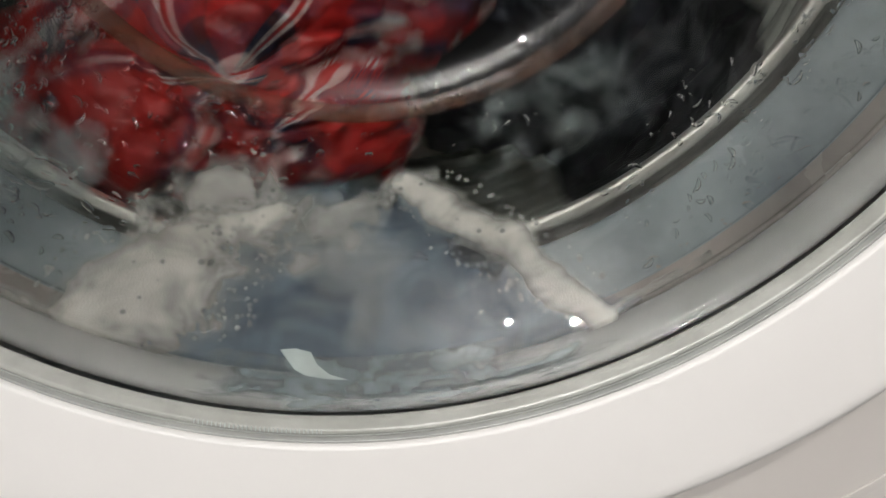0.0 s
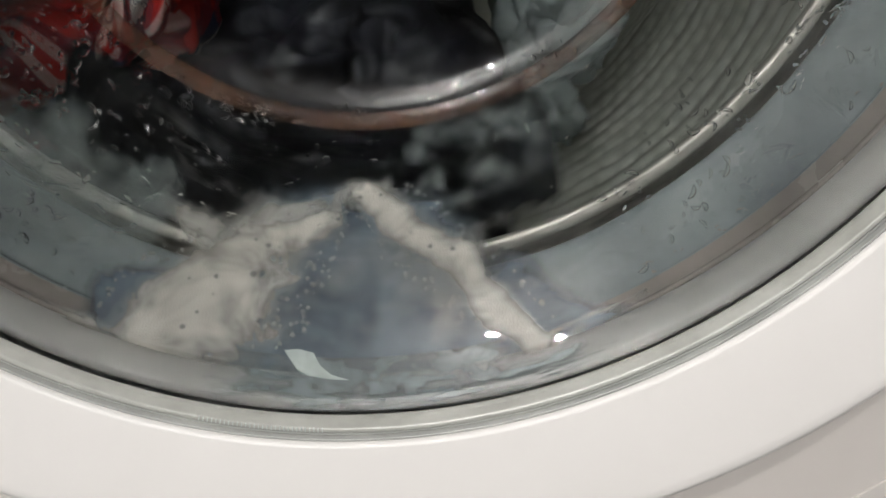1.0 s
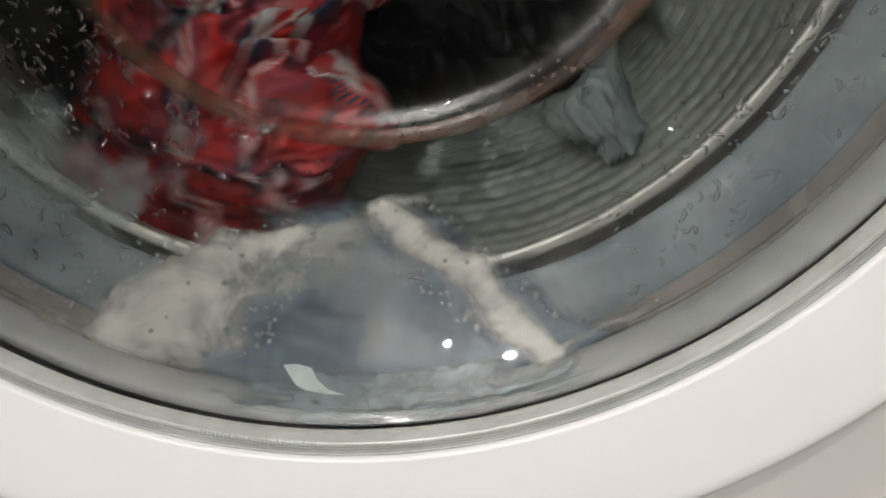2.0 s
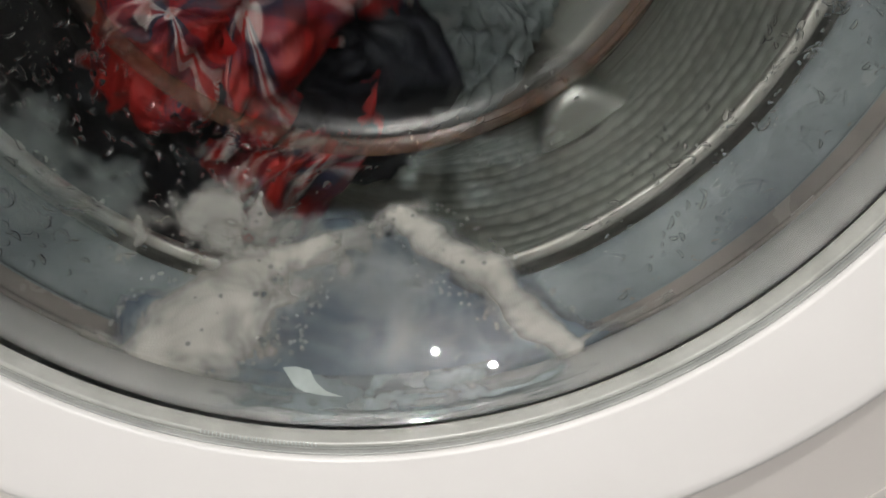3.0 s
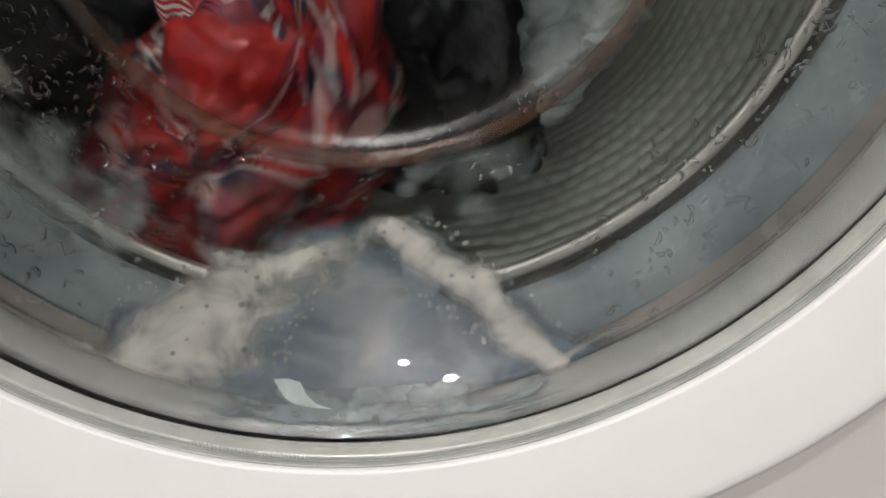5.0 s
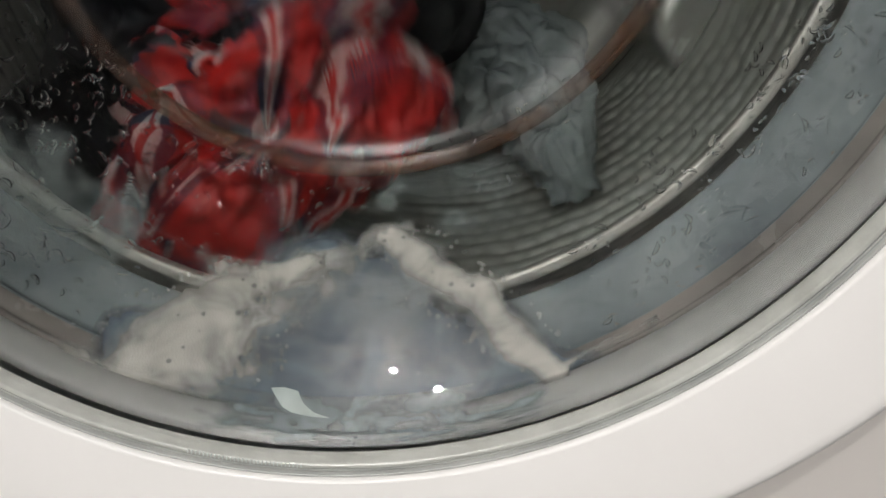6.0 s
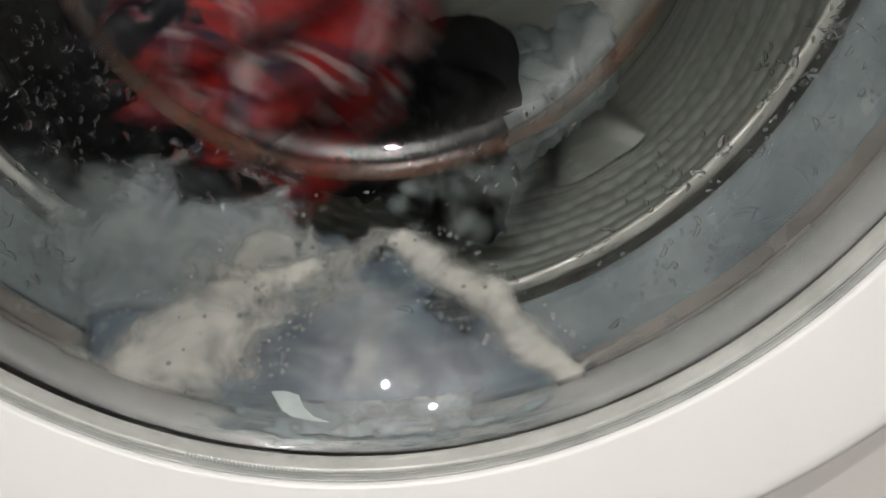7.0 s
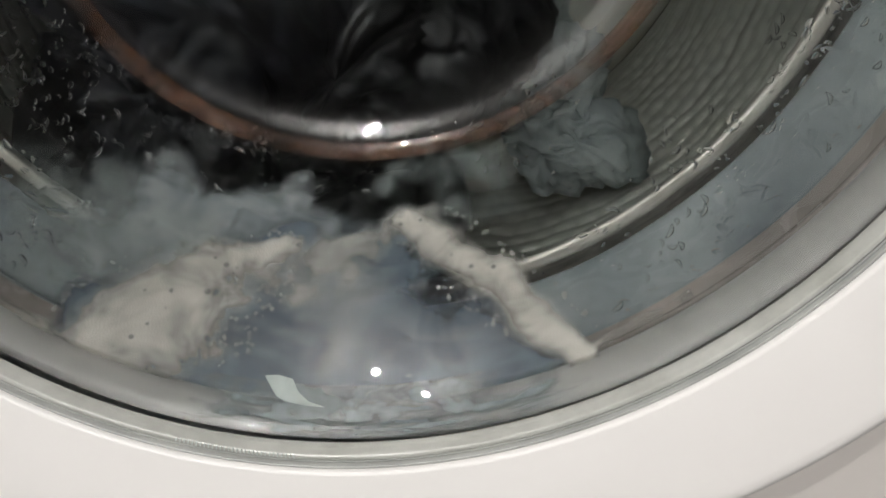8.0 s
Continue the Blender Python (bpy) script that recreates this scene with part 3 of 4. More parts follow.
def streak(a, s, p, q, w0, w1):
    """A band of suds from p to q, (angle, height), with widths w0 and w1 in degrees."""
    ax, ay, bx, by = p[0], p[1] * 40, q[0], q[1] * 40
    dx, dy = bx - ax, by - ay
    t = max(0, min(1, ((a - ax) * dx + (s * 40 - ay) * dy) / (dx * dx + dy * dy)))
    d = math.hypot(a - ax - t * dx, s * 40 - ay - t * dy)
    return 1.0 - (d / (w0 + (w1 - w0) * t)) ** 2


def bank(a, s, spine):
    """A bank of suds along a spine of (angle, height, half width): crisp on its outer side, to the left of its way, and thinning out on the inner side."""
    best, side, wide = 1e9, 1.0, 1.0
    for (a0, s0, w0), (a1, s1, w1) in zip(spine, spine[1:]):
        dx, dy, px, py = a1 - a0, (s1 - s0) * 40, a - a0, (s - s0) * 40
        t = max(0.0, min(1.0, (px * dx + py * dy) / (dx * dx + dy * dy)))
        ex, ey = px - t * dx, py - t * dy
        d = math.hypot(ex, ey)
        if d < best:
            best, side, wide = d, dx * ey - dy * ex, w0 + (w1 - w0) * t
    x = best / wide
    return 1.0 - x ** 2 if side > 0 else 1.0 - (x / 1.35) ** 1.2


LEFT_BANK = [(-20.0, -0.02, 5.4), (-17.5, 0.12, 7.4), (-14.0, 0.27, 7.2), (-9.5, 0.42, 5.2), (-5.5, 0.54, 2.8)]
RIGHT_BANK = [(6.5, 0.66, 2.4), (10.0, 0.62, 3.8), (13.0, 0.52, 4.2), (17.5, 0.33, 3.8), (21.5, 0.15, 3.0), (24.6, -0.03, 1.7)]


def arch(a, s):
    """Cloudy water behind the glass: fills up to a bow whose top lies at s = 0.72."""
    top = 0.74 - 0.74 * ((a - 1.0) / 25.0) ** 2
    return min(1.0, 4.0 * (top - s) + 0.1)


def suds_thing(name, label, category, me):
    return tagged(new(name, me), label, category, kind="stuff")


water = suds_thing("wash_water", "cloudy blue-grey wash water standing against the glass", "water",
                   slick("wash_water", arch, (-34, 36), (-0.04, 0.86), MURK, 0.010, 0.0014, (0.5, 0.014), 1.0, 0.12))
foam_left = suds_thing("foam_bank", "thick off-white bank of soap foam leaning on the door glass", "foam",
                       slick("foam_left", lambda a, s: max(bank(a, s, LEFT_BANK), 0.5 * streak(a, s, (-31, 0.0), (-22, -0.01), 0.6, 1.8)),
                             (-44, 12), (-0.05, 0.86), FOAM, 0.007, 0.0007, (0.3, 0.009), 2.0, 0.5, 0.7))
foam_column = suds_thing("foam_patch", "loose pale suds splashing up the glass", "foam",
                         slick("foam_column", lambda a, s: max(lobe(a, s, -16, 0.60, 9, 0.24), lobe(a, s, -10, 0.52, 8, 0.2), 0.8 * lobe(a, s, -21, 0.46, 8, 0.16)), (-38, 6), (0.1, 1.0), LATHER, 0.005, 0.0009, (0.35, 0.01), 12.0, 1.1, 1.6))
foam_right = suds_thing("foam_streak", "off-white streak of soap foam running down the glass", "foam",
                        slick("foam_right", lambda a, s: max(bank(a, s, RIGHT_BANK), 0.4 * streak(a, s, (24, -0.02), (34, 0.0), 1.0, 0.4)), (-6, 42), (-0.06, 0.86), FOAM, 0.006, 0.0007, (0.3, 0.009), 3.0, 0.42, 0.5))
foam_top = suds_thing("foam_film", "thin greyish film of suds along the water's edge", "foam",
                      slick("foam_top", lambda a, s: 0.95 * streak(a, s, (-12, 0.44), (10, 0.70), 6.0, 4.0), (-30, 22), (0.1, 1.0), LATHER, 0.003, 0.001, (0.4, 0.012), 4.0, 0.9, 1.3))
foam_mid = suds_thing("foam_film", "thin greyish wisps of suds in the cloudy water", "foam",
                      slick("foam_mid", lambda a, s: 0.55 * lobe(a, s, 4, 0.30, 16, 0.3), (-20, 24), (-0.02, 0.75), WISP, 0.002, 0.0009, (0.4, 0.012), 5.0, 0.7))

surge = suds_thing("water_surge", "milky wash water surging over the glass", "water",
                   slick("surge", lambda a, s: min(1.0, 1.6 * lobe(a, s, -12, 0.42, 24, 0.46)), (-46, 24), (0.0, 1.0), SURGE, 0.004, 0.0022, (0.5, 0.014), 8.0, 0.4))
flange_pool = suds_thing("pooled_water", "pale blue-grey water pooled behind the glass rim", "water",
                         slick("flange_pool", lambda a, s: 0.85 - ((a - 5) / 21.0) ** 2 - 0.7 * abs(s - 0.4), (-26, 36), (0.0, 0.98), POOL, 0.0005, 0.0005, (0.25, 0.05), 14.0, 0.9, 0.4, on_flange))
film_right = suds_thing("water_film", "thin grey-green sheet of soapy water running over the glass", "water film",
                        slick("film_right", lambda a, s: 0.8 * lobe(a, s, 14, 0.86, 15, 0.36), (-12, 46), (0.3, 1.35), FILM, 0.0015, 0.0016, (0.5, 0.014), 6.0, 0.8))
film_left = suds_thing("water_film", "thin grey sheet of soapy water running over the glass", "water film",
                       slick("film_left", lambda a, s: 1.25 * lobe(a, s, -37, 0.36, 15, 0.34), (-64, -12), (0.0, 0.95), FILM, 0.0015, 0.0016, (0.5, 0.014), 7.0, 0.8))

bubbles(foam_left, lambda a, s: bank(a, s, LEFT_BANK), (-32, 2), (0.0, 0.8), 110, 21)
bubbles(foam_right, lambda a, s: bank(a, s, RIGHT_BANK), (2, 30), (0.0, 0.8), 80, 22)
bubbles(foam_column, lambda a, s: lobe(a, s, -17, 0.62, 6.5, 0.24), (-28, -4), (0.3, 0.95), 45, 23)


# ---- the room ----
# unseen closing room; south wall dark and far back to dim the glass's reflections
tagged(part("floor", box("floor", (-1.6, -11.6, FLOOR_Z - 0.05), (1.6, 0.7, FLOOR_Z - 0.004), FLOORM)), "dark grey floor, unseen, kept dark to dim reflections", "floor", kind="structure")
tagged(part("ceiling", box("ceiling", (-1.6, -11.6, CEIL_Z), (1.6, 0.7, CEIL_Z + 0.08), CEILP)), "grey painted ceiling", "ceiling", kind="structure")
tagged(part("wall_north", box("wall_north", (-1.6, 0.62, FLOOR_Z), (1.6, 0.7, CEIL_Z), PLASTER)), "plain grey painted wall", "wall", kind="structure")
tagged(part("wall_south", box("wall_south", (-1.6, -11.6, FLOOR_Z), (1.6, -11.5, CEIL_Z), DARKWALL)), "plain dark wall, unseen, kept dark to dim reflections", "wall", kind="structure")
tagged(part("wall_west", box("wall_west", (-1.6, -11.5, FLOOR_Z), (-1.5, 0.62, CEIL_Z), PLASTER)), "plain grey painted wall", "wall", kind="structure")
tagged(part("wall_east", box("wall_east", (1.5, -11.5, FLOOR_Z), (1.6, 0.62, CEIL_Z), PLASTER)), "plain grey painted wall", "wall", kind="structure")

for k, (x, y, watts) in enumerate(LAMPS):
    lamp = tagged(new("ceiling_light"), "small bare globe ceiling light, lit", "ceiling light", "ceiling lights")
    lamp.matrix_basis = pose(x, y, CEIL_Z)
    ringme = turned("bezel", rounded([(0.042, -0.004), (0.055, -0.004), (0.055, -0.0005), (0.042, -0.0005)], 0.001), TRIM, 48)
    ringme.transform(Matrix.Rotation(math.pi / 2, 4, "X"))
    part("bezel", ringme, lamp)
    data = bpy.data.lights.new("globe_light", "POINT")
    data.shadow_soft_size, data.energy, data.color = 0.011, watts, (1.0, 0.972, 0.938)
    lob = new("globe_light", data)
    lob.matrix_basis = pose(x, y, CEIL_Z - 0.11)


# ---- drops on the glass ----
def drops(name, count, a_range, s_range, sizes, seed, run=1.6):
    """Clear drops and short runs clinging to the bowl's dry side, as one scatter."""
    rnd = random.Random(seed)
    verts, faces = [], []
    for _ in range(count):
        a, s = rnd.uniform(*a_range), rnd.uniform(*s_range)
        if noise.noise((a * 0.09, s * 4, seed)) < -0.12:
            continue
        p, n = on_glass(s)
        p = p - n * (0.00335 + BELLY * max(0.0, math.sin(math.pi * min(s, 1.0))))
        ar = math.radians(a)
        c = Vector((p.x * math.sin(ar), p.y, -p.x * math.cos(ar)))
        up = -Vector((n.x * math.sin(ar), n.y, -n.x * math.cos(ar)))
        along = Vector((math.cos(ar), 0, math.sin(ar)))
        across = up.cross(along)
        r = rnd.uniform(*sizes) * (1 if rnd.random() < 0.85 else 1.8)
        k, tilt = rnd.uniform(1.0, run), rnd.uniform(0, math.pi)
        e1 = along * math.cos(tilt) + across * math.sin(tilt)
        e2 = -along * math.sin(tilt) + across * math.cos(tilt)
        base = len(verts)
        wob = [1 + 0.25 * rnd.uniform(-1, 1) for _ in range(10)]
        for ring, (rad, h) in enumerate(((1.0, 0.0), (0.85, 0.3), (0.5, 0.52))):
            for q in range(10):
                t = 2 * math.pi * q / 10
                verts.append(c + r * rad * wob[q] * (k * math.cos(t) * e1 + math.sin(t) * e2) + up * (h * r))
        verts.append(c + up * (0.58 * r))
        for ring in range(2):
            for q in range(10):
                b = base + ring * 10
                faces.append((b + q, b + (q + 1) % 10, b + 10 + (q + 1) % 10, b + 10 + q))
        for q in range(10):
            faces.append((base + 20 + q, base + 20 + (q + 1) % 10, base + 30))
    ob = tagged(new(name, mesh_of(name, verts, faces, DROP)), "clear water drops clinging to the door glass", "water drops", kind="stuff")
    ob.visible_shadow = False
    return ob


drops("water_drops", 260, (30, 76), (0.0, 0.36), (0.0002, 0.0006), 3, 2.2)
drops("water_drops", 60, (46, 74), (0.04, 0.30), (0.0003, 0.0006), 13, 5.0)
drops("water_drops", 170, (-62, -12), (0.45, 1.05), (0.0003, 0.0010), 5, 2.0)
drops("water_drops", 90, (-30, 40), (0.75, 1.2), (0.0003, 0.0008), 7, 2.0)
drops("water_drops", 80, (-50, -24), (0.05, 0.45), (0.0003, 0.0010), 11, 2.4)
drops("water_drops", 50, (-40, 40), (0.0, 0.7), (0.0002, 0.0006), 9, 1.5)


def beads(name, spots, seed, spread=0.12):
    """Flat beads added as glints, tilted midway between camera and lamps. spots: angle, height, radius."""
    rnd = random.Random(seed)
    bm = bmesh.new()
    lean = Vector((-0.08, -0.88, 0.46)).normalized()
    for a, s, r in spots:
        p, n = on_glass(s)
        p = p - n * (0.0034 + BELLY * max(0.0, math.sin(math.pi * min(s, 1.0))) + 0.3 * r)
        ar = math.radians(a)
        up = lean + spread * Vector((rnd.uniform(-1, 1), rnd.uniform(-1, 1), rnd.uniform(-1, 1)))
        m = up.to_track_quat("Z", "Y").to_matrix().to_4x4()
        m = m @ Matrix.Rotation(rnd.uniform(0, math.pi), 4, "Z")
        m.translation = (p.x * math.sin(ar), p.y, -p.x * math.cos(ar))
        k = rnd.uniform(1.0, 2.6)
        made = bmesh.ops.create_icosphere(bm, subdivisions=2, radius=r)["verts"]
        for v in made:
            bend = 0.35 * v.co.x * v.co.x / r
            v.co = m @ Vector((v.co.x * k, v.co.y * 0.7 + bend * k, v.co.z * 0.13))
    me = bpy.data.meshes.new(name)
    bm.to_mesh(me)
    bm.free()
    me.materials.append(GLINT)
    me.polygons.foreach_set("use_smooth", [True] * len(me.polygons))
    ob = tagged(new(name, me), "flat beads of water added on the door glass to make glints", "water drops", kind="stuff")
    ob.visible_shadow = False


def scattered(count, a_range, s_range, sizes, seed):
    """Beads in loose clusters."""
    rnd = random.Random(seed)
    out = []
    while len(out) < count:
        ca, cs = rnd.uniform(*a_range), rnd.uniform(*s_range)
        for _ in range(rnd.randint(2, 7)):
            out.append((ca + rnd.gauss(0, 2.2), min(1.2, max(0.0, cs + rnd.gauss(0, 0.05))), rnd.uniform(*sizes)))
    return out


# added glints; the last four stand singly for lamp highlights on the glass
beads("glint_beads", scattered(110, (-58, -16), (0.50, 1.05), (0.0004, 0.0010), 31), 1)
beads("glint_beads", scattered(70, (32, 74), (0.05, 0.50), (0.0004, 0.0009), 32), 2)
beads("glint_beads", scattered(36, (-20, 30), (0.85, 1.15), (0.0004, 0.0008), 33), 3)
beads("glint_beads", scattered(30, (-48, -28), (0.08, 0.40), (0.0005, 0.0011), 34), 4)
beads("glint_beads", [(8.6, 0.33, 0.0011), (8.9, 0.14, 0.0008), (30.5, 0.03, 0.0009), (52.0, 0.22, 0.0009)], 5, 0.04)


# ---- what moves ----
# the shirt's way in the drum: seconds, x, z; it is carried up at one side and falls back through the middle
SHIRT_WAY = [
    (0.0, -0.046, -0.093), (0.2, -0.067, -0.098), (0.4, -0.089, -0.092), (0.6, -0.093, -0.088), (0.8, -0.097, -0.084), (1.0, -0.128, -0.075),
    (1.2, -0.086, -0.050), (1.4, -0.074, -0.084), (1.6, -0.046, -0.094), (1.8, -0.026, -0.125), (2.0, -0.062, -0.112), (2.2, -0.092, -0.089),
    (2.4, -0.118, -0.050), (2.6, -0.108, -0.045), (2.8, -0.060, -0.056), (3.0, -0.046, -0.060), (3.2, -0.031, -0.110), (3.4, -0.028, -0.134),
    (3.6, -0.072, -0.118), (3.8, -0.094, -0.087), (4.0, -0.112, -0.098), (4.2, -0.088, -0.080), (4.4, -0.080, -0.084), (4.6, -0.056, -0.090),
    (4.8, -0.026, -0.112), (5.0, -0.057, -0.115), (5.2, -0.096, -0.085), (5.4, -0.117, -0.052), (5.6, -0.089, -0.045), (5.8, -0.033, -0.076),
    (6.0, -0.044, -0.094), (6.2, -0.042, -0.128), (6.4, -0.062, -0.132), (6.6, -0.118, -0.110), (6.8, -0.123, -0.034), (7.0, -0.050, -0.066),
    (7.2, -0.010, -0.085), (7.4, -0.045, -0.106), (7.6, -0.075, -0.112), (7.8, -0.120, -0.030), (8.0, -0.095, 0.055),
]


NAVY_WAY = [
    (0.0, 0.066, -0.106), (0.2, 0.050, -0.115), (0.4, 0.056, -0.112), (0.6, 0.044, -0.117), (0.8, 0.001, -0.125), (1.0, -0.045, -0.117),
    (1.2, -0.071, -0.103), (1.4, -0.080, -0.096), (1.6, -0.081, -0.095), (1.8, -0.101, -0.074), (2.0, -0.116, -0.048), (2.2, -0.121, -0.031),
    (2.4, -0.053, -0.044), (2.6, -0.003, -0.106), (2.8, -0.051, -0.122), (3.0, -0.086, -0.108), (3.2, -0.108, -0.063), (3.4, -0.112, -0.055),
    (3.6, -0.116, -0.046), (3.8, -0.123, -0.024), (4.0, -0.118, -0.026), (4.2, -0.053, -0.105), (4.4, -0.077, -0.099), (4.6, -0.084, -0.093),
    (4.8, -0.106, -0.066), (5.0, -0.119, -0.038), (5.2, -0.123, -0.021), (5.4, -0.029, -0.047), (5.6, -0.054, -0.113), (5.8, -0.078, -0.098),
    (6.0, -0.094, -0.083), (6.2, -0.114, -0.050), (6.4, -0.118, -0.042), (6.6, -0.121, -0.029), (6.8, -0.078, -0.098), (7.0, -0.088, -0.088),
    (7.2, -0.101, -0.074), (7.4, -0.079, -0.097), (7.6, -0.105, -0.068), (7.8, -0.100, -0.074), (8.0, -0.084, -0.092),
]
BLACK_WAY = [
    (0.0, 0.055, -0.087), (0.5, 0.069, -0.104), (1.0, -0.009, -0.087), (1.5, -0.022, -0.028), (2.0, -0.013, -0.082), (2.5, -0.013, -0.091),
    (3.0, -0.122, -0.030), (3.5, -0.080, -0.052), (4.0, -0.021, -0.079), (4.5, -0.069, -0.034), (5.0, -0.014, -0.079), (5.5, -0.025, -0.043),
    (6.0, -0.000, -0.021), (6.5, -0.012, -0.061), (7.0, -0.043, -0.099), (7.5, -0.012, -0.076), (8.0, -0.019, -0.088),
]
LEGGING_WAY = [
    (0.0, -0.104, -0.070), (0.5, -0.092, -0.084), (1.0, -0.092, -0.084), (1.5, -0.096, -0.081), (2.0, -0.106, -0.066), (2.5, -0.111, -0.058),
    (3.0, -0.110, -0.059), (3.5, -0.114, -0.051), (4.0, -0.117, -0.045), (4.5, -0.095, -0.081), (5.0, -0.109, -0.061), (5.5, -0.113, -0.054),
    (6.0, -0.106, -0.066), (6.5, -0.114, -0.052), (7.0, -0.106, -0.066), (7.5, -0.110, -0.060), (8.0, -0.114, -0.052),
]
SLATE_WAY = [
    (0.0, 0.107, -0.064), (0.5, 0.093, -0.084), (1.0, 0.088, -0.089), (1.5, 0.051, -0.114), (2.0, 0.063, -0.108), (2.5, 0.068, -0.105),
    (3.0, 0.022, -0.098), (3.5, 0.074, -0.101), (4.0, 0.053, -0.101), (4.5, 0.028, -0.120), (5.0, 0.066, -0.106), (5.5, 0.061, -0.109),
    (6.0, 0.057, -0.104), (6.5, 0.041, -0.118), (7.0, 0.049, -0.115), (7.5, 0.050, -0.114), (8.0, 0.062, -0.108),
]


BALL_WAY = [
    (0.0, 0.050, 0.120), (0.6, 0.120, 0.060), (1.2, 0.140, 0.010), (1.4, 0.100, -0.110), (1.6, 0.067, -0.138), (1.8, 0.010, -0.150), (2.2, -0.110, -0.090),
    (2.6, -0.130, 0.050), (3.0, 0.000, 0.140), (3.6, 0.100, 0.100), (4.0, 0.140, 0.010), (4.2, 0.095, -0.126), (4.4, 0.040, -0.145), (4.8, -0.100, -0.100),
    (5.2, -0.130, 0.040), (5.8, 0.000, 0.140), (6.4, 0.110, 0.070), (7.2, 0.050, 0.120), (8.0, 0.000, 0.140),
]


def shirt_depth(t):
    """How far back in the drum the shirt tumbles."""
    return float(np.interp(t, [0, 2.6, 2.9, 3.1, 3.5, 3.9, 6.1, 6.5, 7.0, 7.4, 7.6, 8.0], [0.145, 0.145, 0.15, 0.15, 0.165, 0.15, 0.15, 0.16, 0.165, 0.19, 0.29, 0.30]))


def shirt_turn(t):
    """Degrees the shirt has rolled; it lies flat as it slides along the drum's foot."""
    return float(np.interp(t, [0, 3.5, 6.3, 8.0], [-200, 360, 900, 1200]))


def navy_depth(t):
    return float(np.interp(t, [0, 0.8, 1.0, 1.4, 1.8, 2.6, 2.8, 3.1, 3.4, 4.2, 4.4, 4.7, 5.4, 5.8, 6.0, 6.3, 7.0, 8.0],
                           [0.225, 0.19, 0.16, 0.17, 0.235, 0.20, 0.155, 0.155, 0.22, 0.20, 0.16, 0.18, 0.22, 0.165, 0.175, 0.22, 0.16, 0.15]))


def black_depth(t):
    return float(np.interp(t, [0, 3.0, 3.5, 4.0, 4.5, 6.0, 6.5, 7.0, 7.5, 8.0], [0.25, 0.265, 0.19, 0.24, 0.25, 0.25, 0.20, 0.25, 0.19, 0.18]))


def turning(t, start, rate):
    return start + rate * t


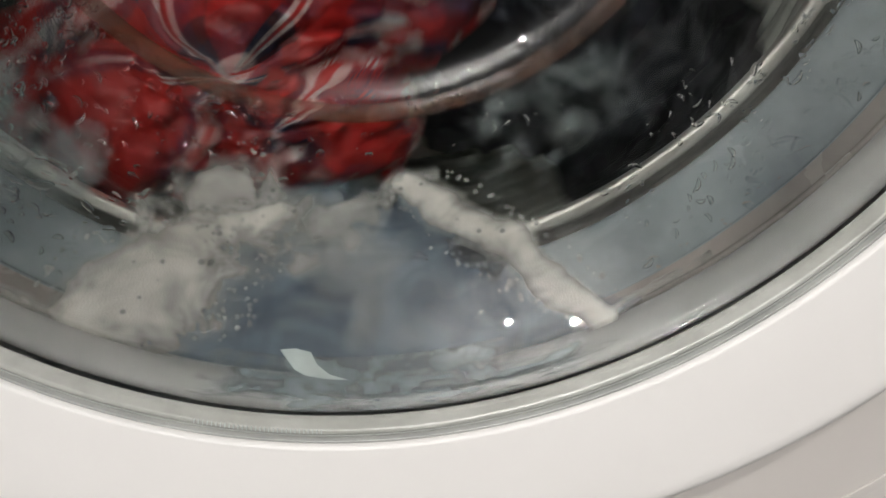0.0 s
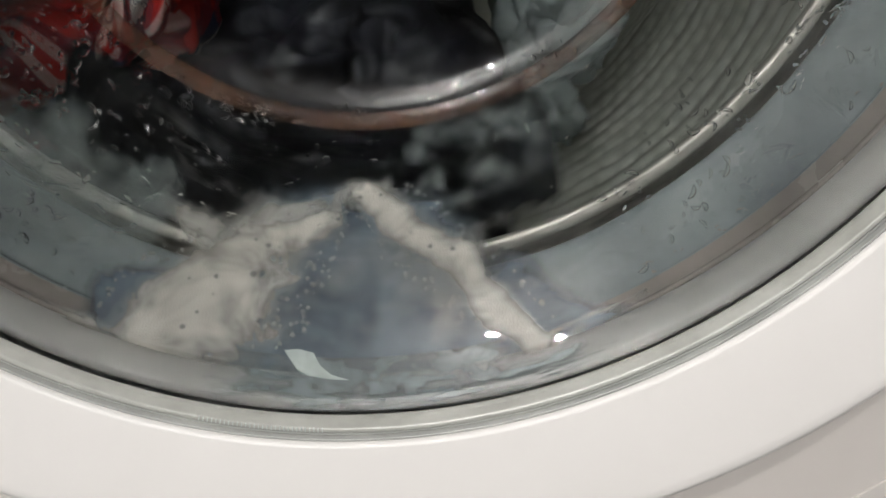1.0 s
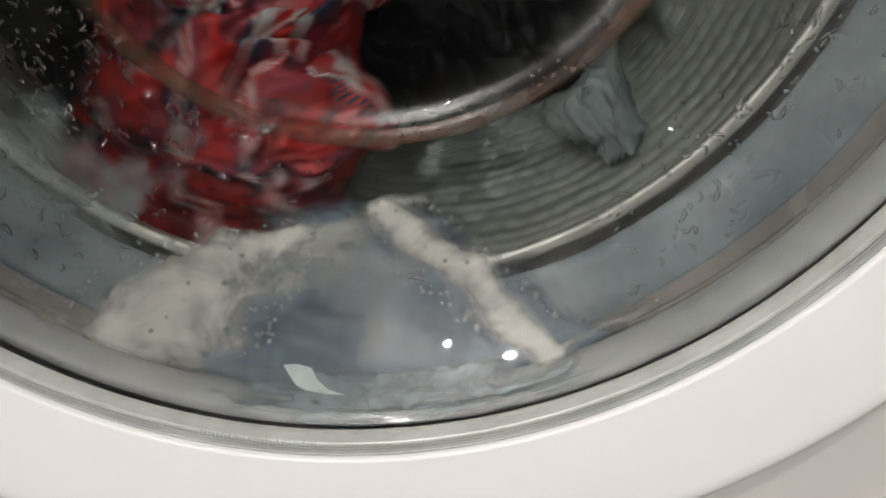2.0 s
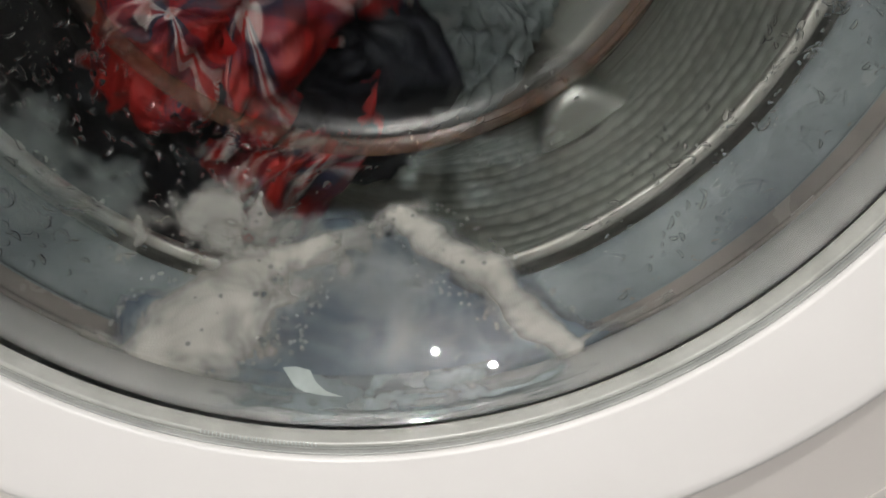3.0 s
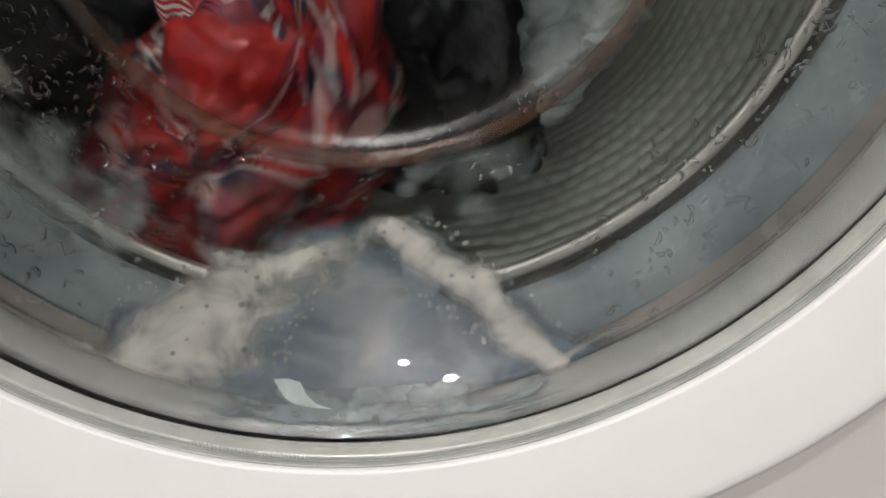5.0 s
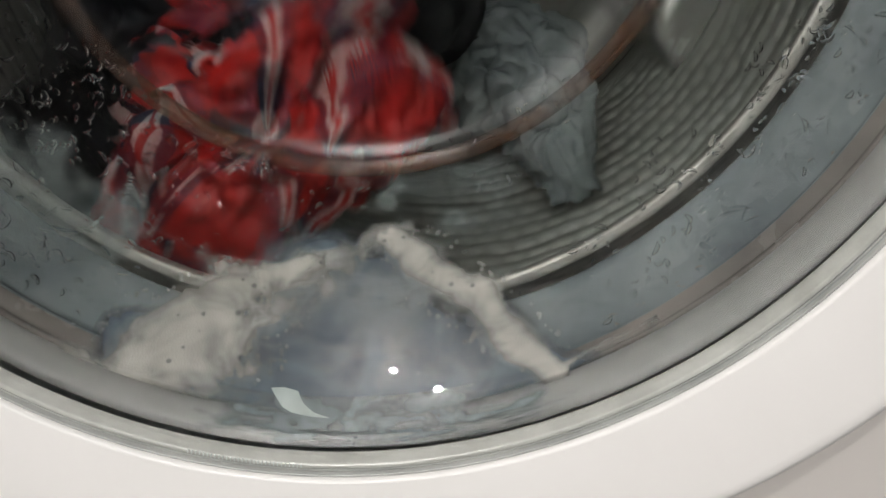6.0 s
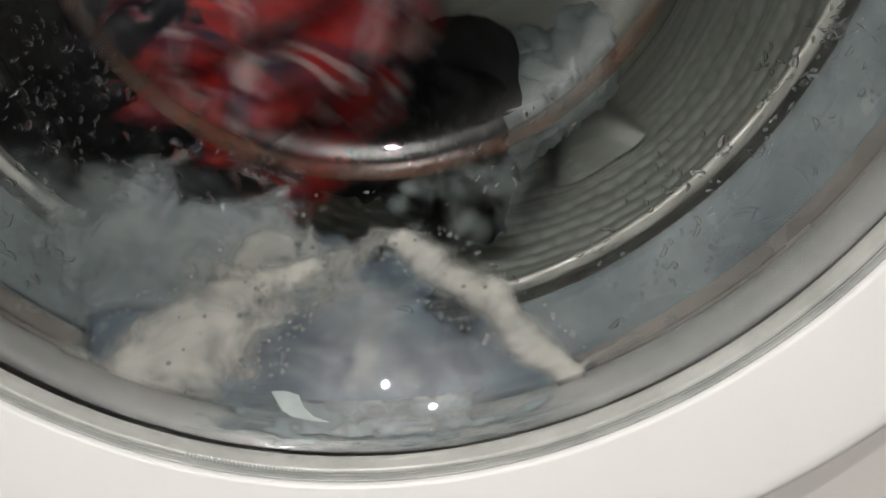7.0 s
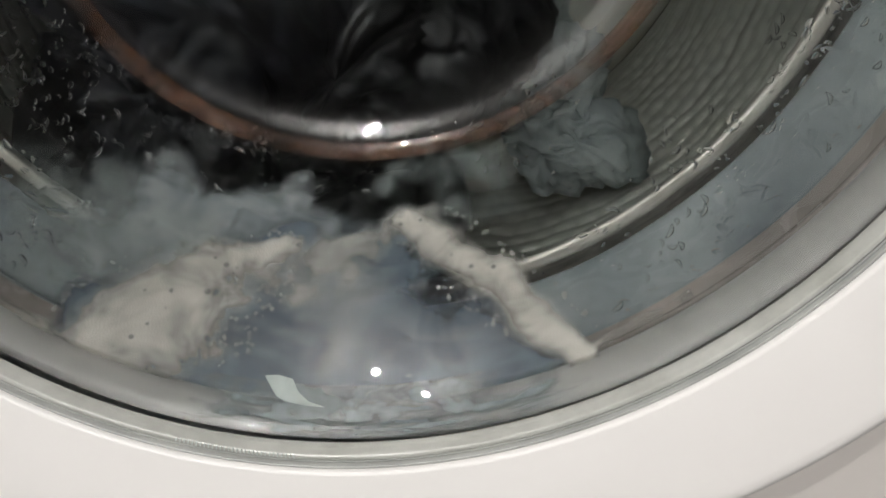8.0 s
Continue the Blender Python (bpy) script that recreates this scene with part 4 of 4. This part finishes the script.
def motions():
    steps = [0.2 * i for i in range(41)]
    # clockwise as seen through the door, 25 turns a minute
    walk(drum, [(t, pose(0, 0, 0, 0, turning(t, -5, 150), 0)) for t in steps])
    rows = []
    for t, x, z in SHIRT_WAY:
        rows.append((t, pose(x, shirt_depth(t), z, 8 * math.sin(t * 3), shirt_turn(t), 6 * math.cos(t * 2))))
    walk(shirt, rows)
    # the other things tumble behind it
    for ob, y, way, step in ((sweater, 0.225, LEGGING_WAY, 36), (towel, 0.285, SLATE_WAY, 48)):
        walk(ob, [(t, pose(x, y, z, 10 * math.sin(t * 2.3 + y * 40), step * i, 8 * math.cos(t * 1.7))) for i, (t, x, z) in enumerate(way)])
    walk(ball, [(t, pose(x, 0.20, z, 20, 110 * t, 15)) for t, x, z in BALL_WAY])
    walk(jeans, [(t, pose(x, navy_depth(t), z, 10 * math.sin(t * 2.3 + 9), 34 * i, 8 * math.cos(t * 1.7))) for i, (t, x, z) in enumerate(NAVY_WAY)])
    walk(blouse, [(t, pose(x, black_depth(t), z, 10 * math.sin(t * 2.3), 40 * i, 8 * math.cos(t * 1.7))) for i, (t, x, z) in enumerate(BLACK_WAY)])
    # water and suds rock on the glass
    def rock(ob, rows):
        walk(ob, [(t, pose(0, 0, 0, 0, -a, 0)) for t, a in rows])
    rock(water, [(0.0, 0), (0.8, -3), (1.2, 2), (1.6, -1), (2.4, 1), (3.0, 1), (3.6, 0), (4.2, -2), (4.6, 0), (5.2, 1), (6.0, 0), (6.6, 1), (7.2, -2), (7.6, 1), (8.0, -3)])
    rock(foam_left, [(0.0, -4), (0.4, -2), (0.8, -1), (1.0, 1), (1.2, -4), (1.6, -4), (2.2, -2), (2.8, -3), (3.0, 1), (3.3, -2), (3.5, -4), (3.8, 1), (4.0, 1), (4.2, -6), (4.5, 1), (5.2, 0), (6.0, 0), (6.4, -2), (6.6, -4), (7.0, 0), (7.4, -3), (8.0, -3)])
    rock(foam_column, [(0.0, 0), (0.3, -3), (0.5, -12), (0.8, -50), (1.2, -80), (2.5, -80), (2.75, -40), (2.95, -3), (3.1, -6), (3.35, -60), (3.6, -80), (4.1, -80), (4.3, -30), (4.45, 0), (4.7, -3), (5.0, -50), (5.3, -80), (6.6, -80), (6.8, -30), (7.0, 5), (7.15, -3), (7.4, -60), (7.6, -80), (8.0, -80)])
    rock(foam_right, [(0.0, 1), (0.5, -1), (0.9, -4), (1.0, -5), (1.2, -4), (1.5, -4), (2.2, -2), (3.0, 0), (3.5, -1), (4.0, -1), (4.5, -1), (5.2, 0), (6.0, 0), (6.5, 1), (7.0, 1), (7.5, 2), (8.0, 2)])
    rock(surge, [(0.0, -62), (1.0, -58), (1.25, -42), (1.6, -60), (2.6, -64), (3.9, -62), (4.0, -48), (4.1, -8), (4.2, 1), (4.3, -16), (4.45, -58), (4.8, -64), (6.2, -62), (6.6, -52), (6.8, -24), (6.95, -6), (7.1, -4), (7.3, -26), (7.6, -42), (7.8, -16), (8.0, 0)])
    walk(flange_pool, [(0.0, pose(0, 0, 0, 0, 0.4, 0)), (2.4, pose(0, 0, 0, 0, -0.4, 0)), (5.2, pose(0, 0, 0, 0, 0.4, 0)), (8.0, pose(0, 0, 0, 0, -0.2, 0))])
    rock(foam_top, [(0.0, 3), (0.6, 0), (1.0, -4), (1.6, 2), (2.4, 0), (3.0, 2), (3.6, -3), (4.2, -4), (4.6, 1), (5.4, 0), (6.0, 1), (6.6, -2), (7.2, 2), (8.0, 4)])
    rock(foam_mid, [(0.0, -3), (0.6, 2), (1.2, 6), (1.8, 0), (2.6, -3), (3.2, 3), (4.0, -2), (4.6, 2), (5.4, -3), (6.0, 2), (6.8, -3), (7.4, 3), (8.0, -4)])
    rock(film_right, [(0.0, 16), (0.6, 8), (1.2, 2), (1.6, 0), (2.2, 8), (2.8, 2), (3.4, 6), (4.0, 0), (4.6, -2), (5.2, 6), (5.8, 0), (6.4, 4), (7.0, 2), (7.6, 6), (8.0, 0)])
    rock(film_left, [(0.0, -6), (0.6, -3), (1.2, 3), (1.8, -4), (2.4, 0), (3.0, -5), (3.6, 0), (4.2, 3), (4.8, -4), (5.4, 0), (6.0, -3), (6.8, 6), (7.4, 0), (8.0, 8)])


motions()
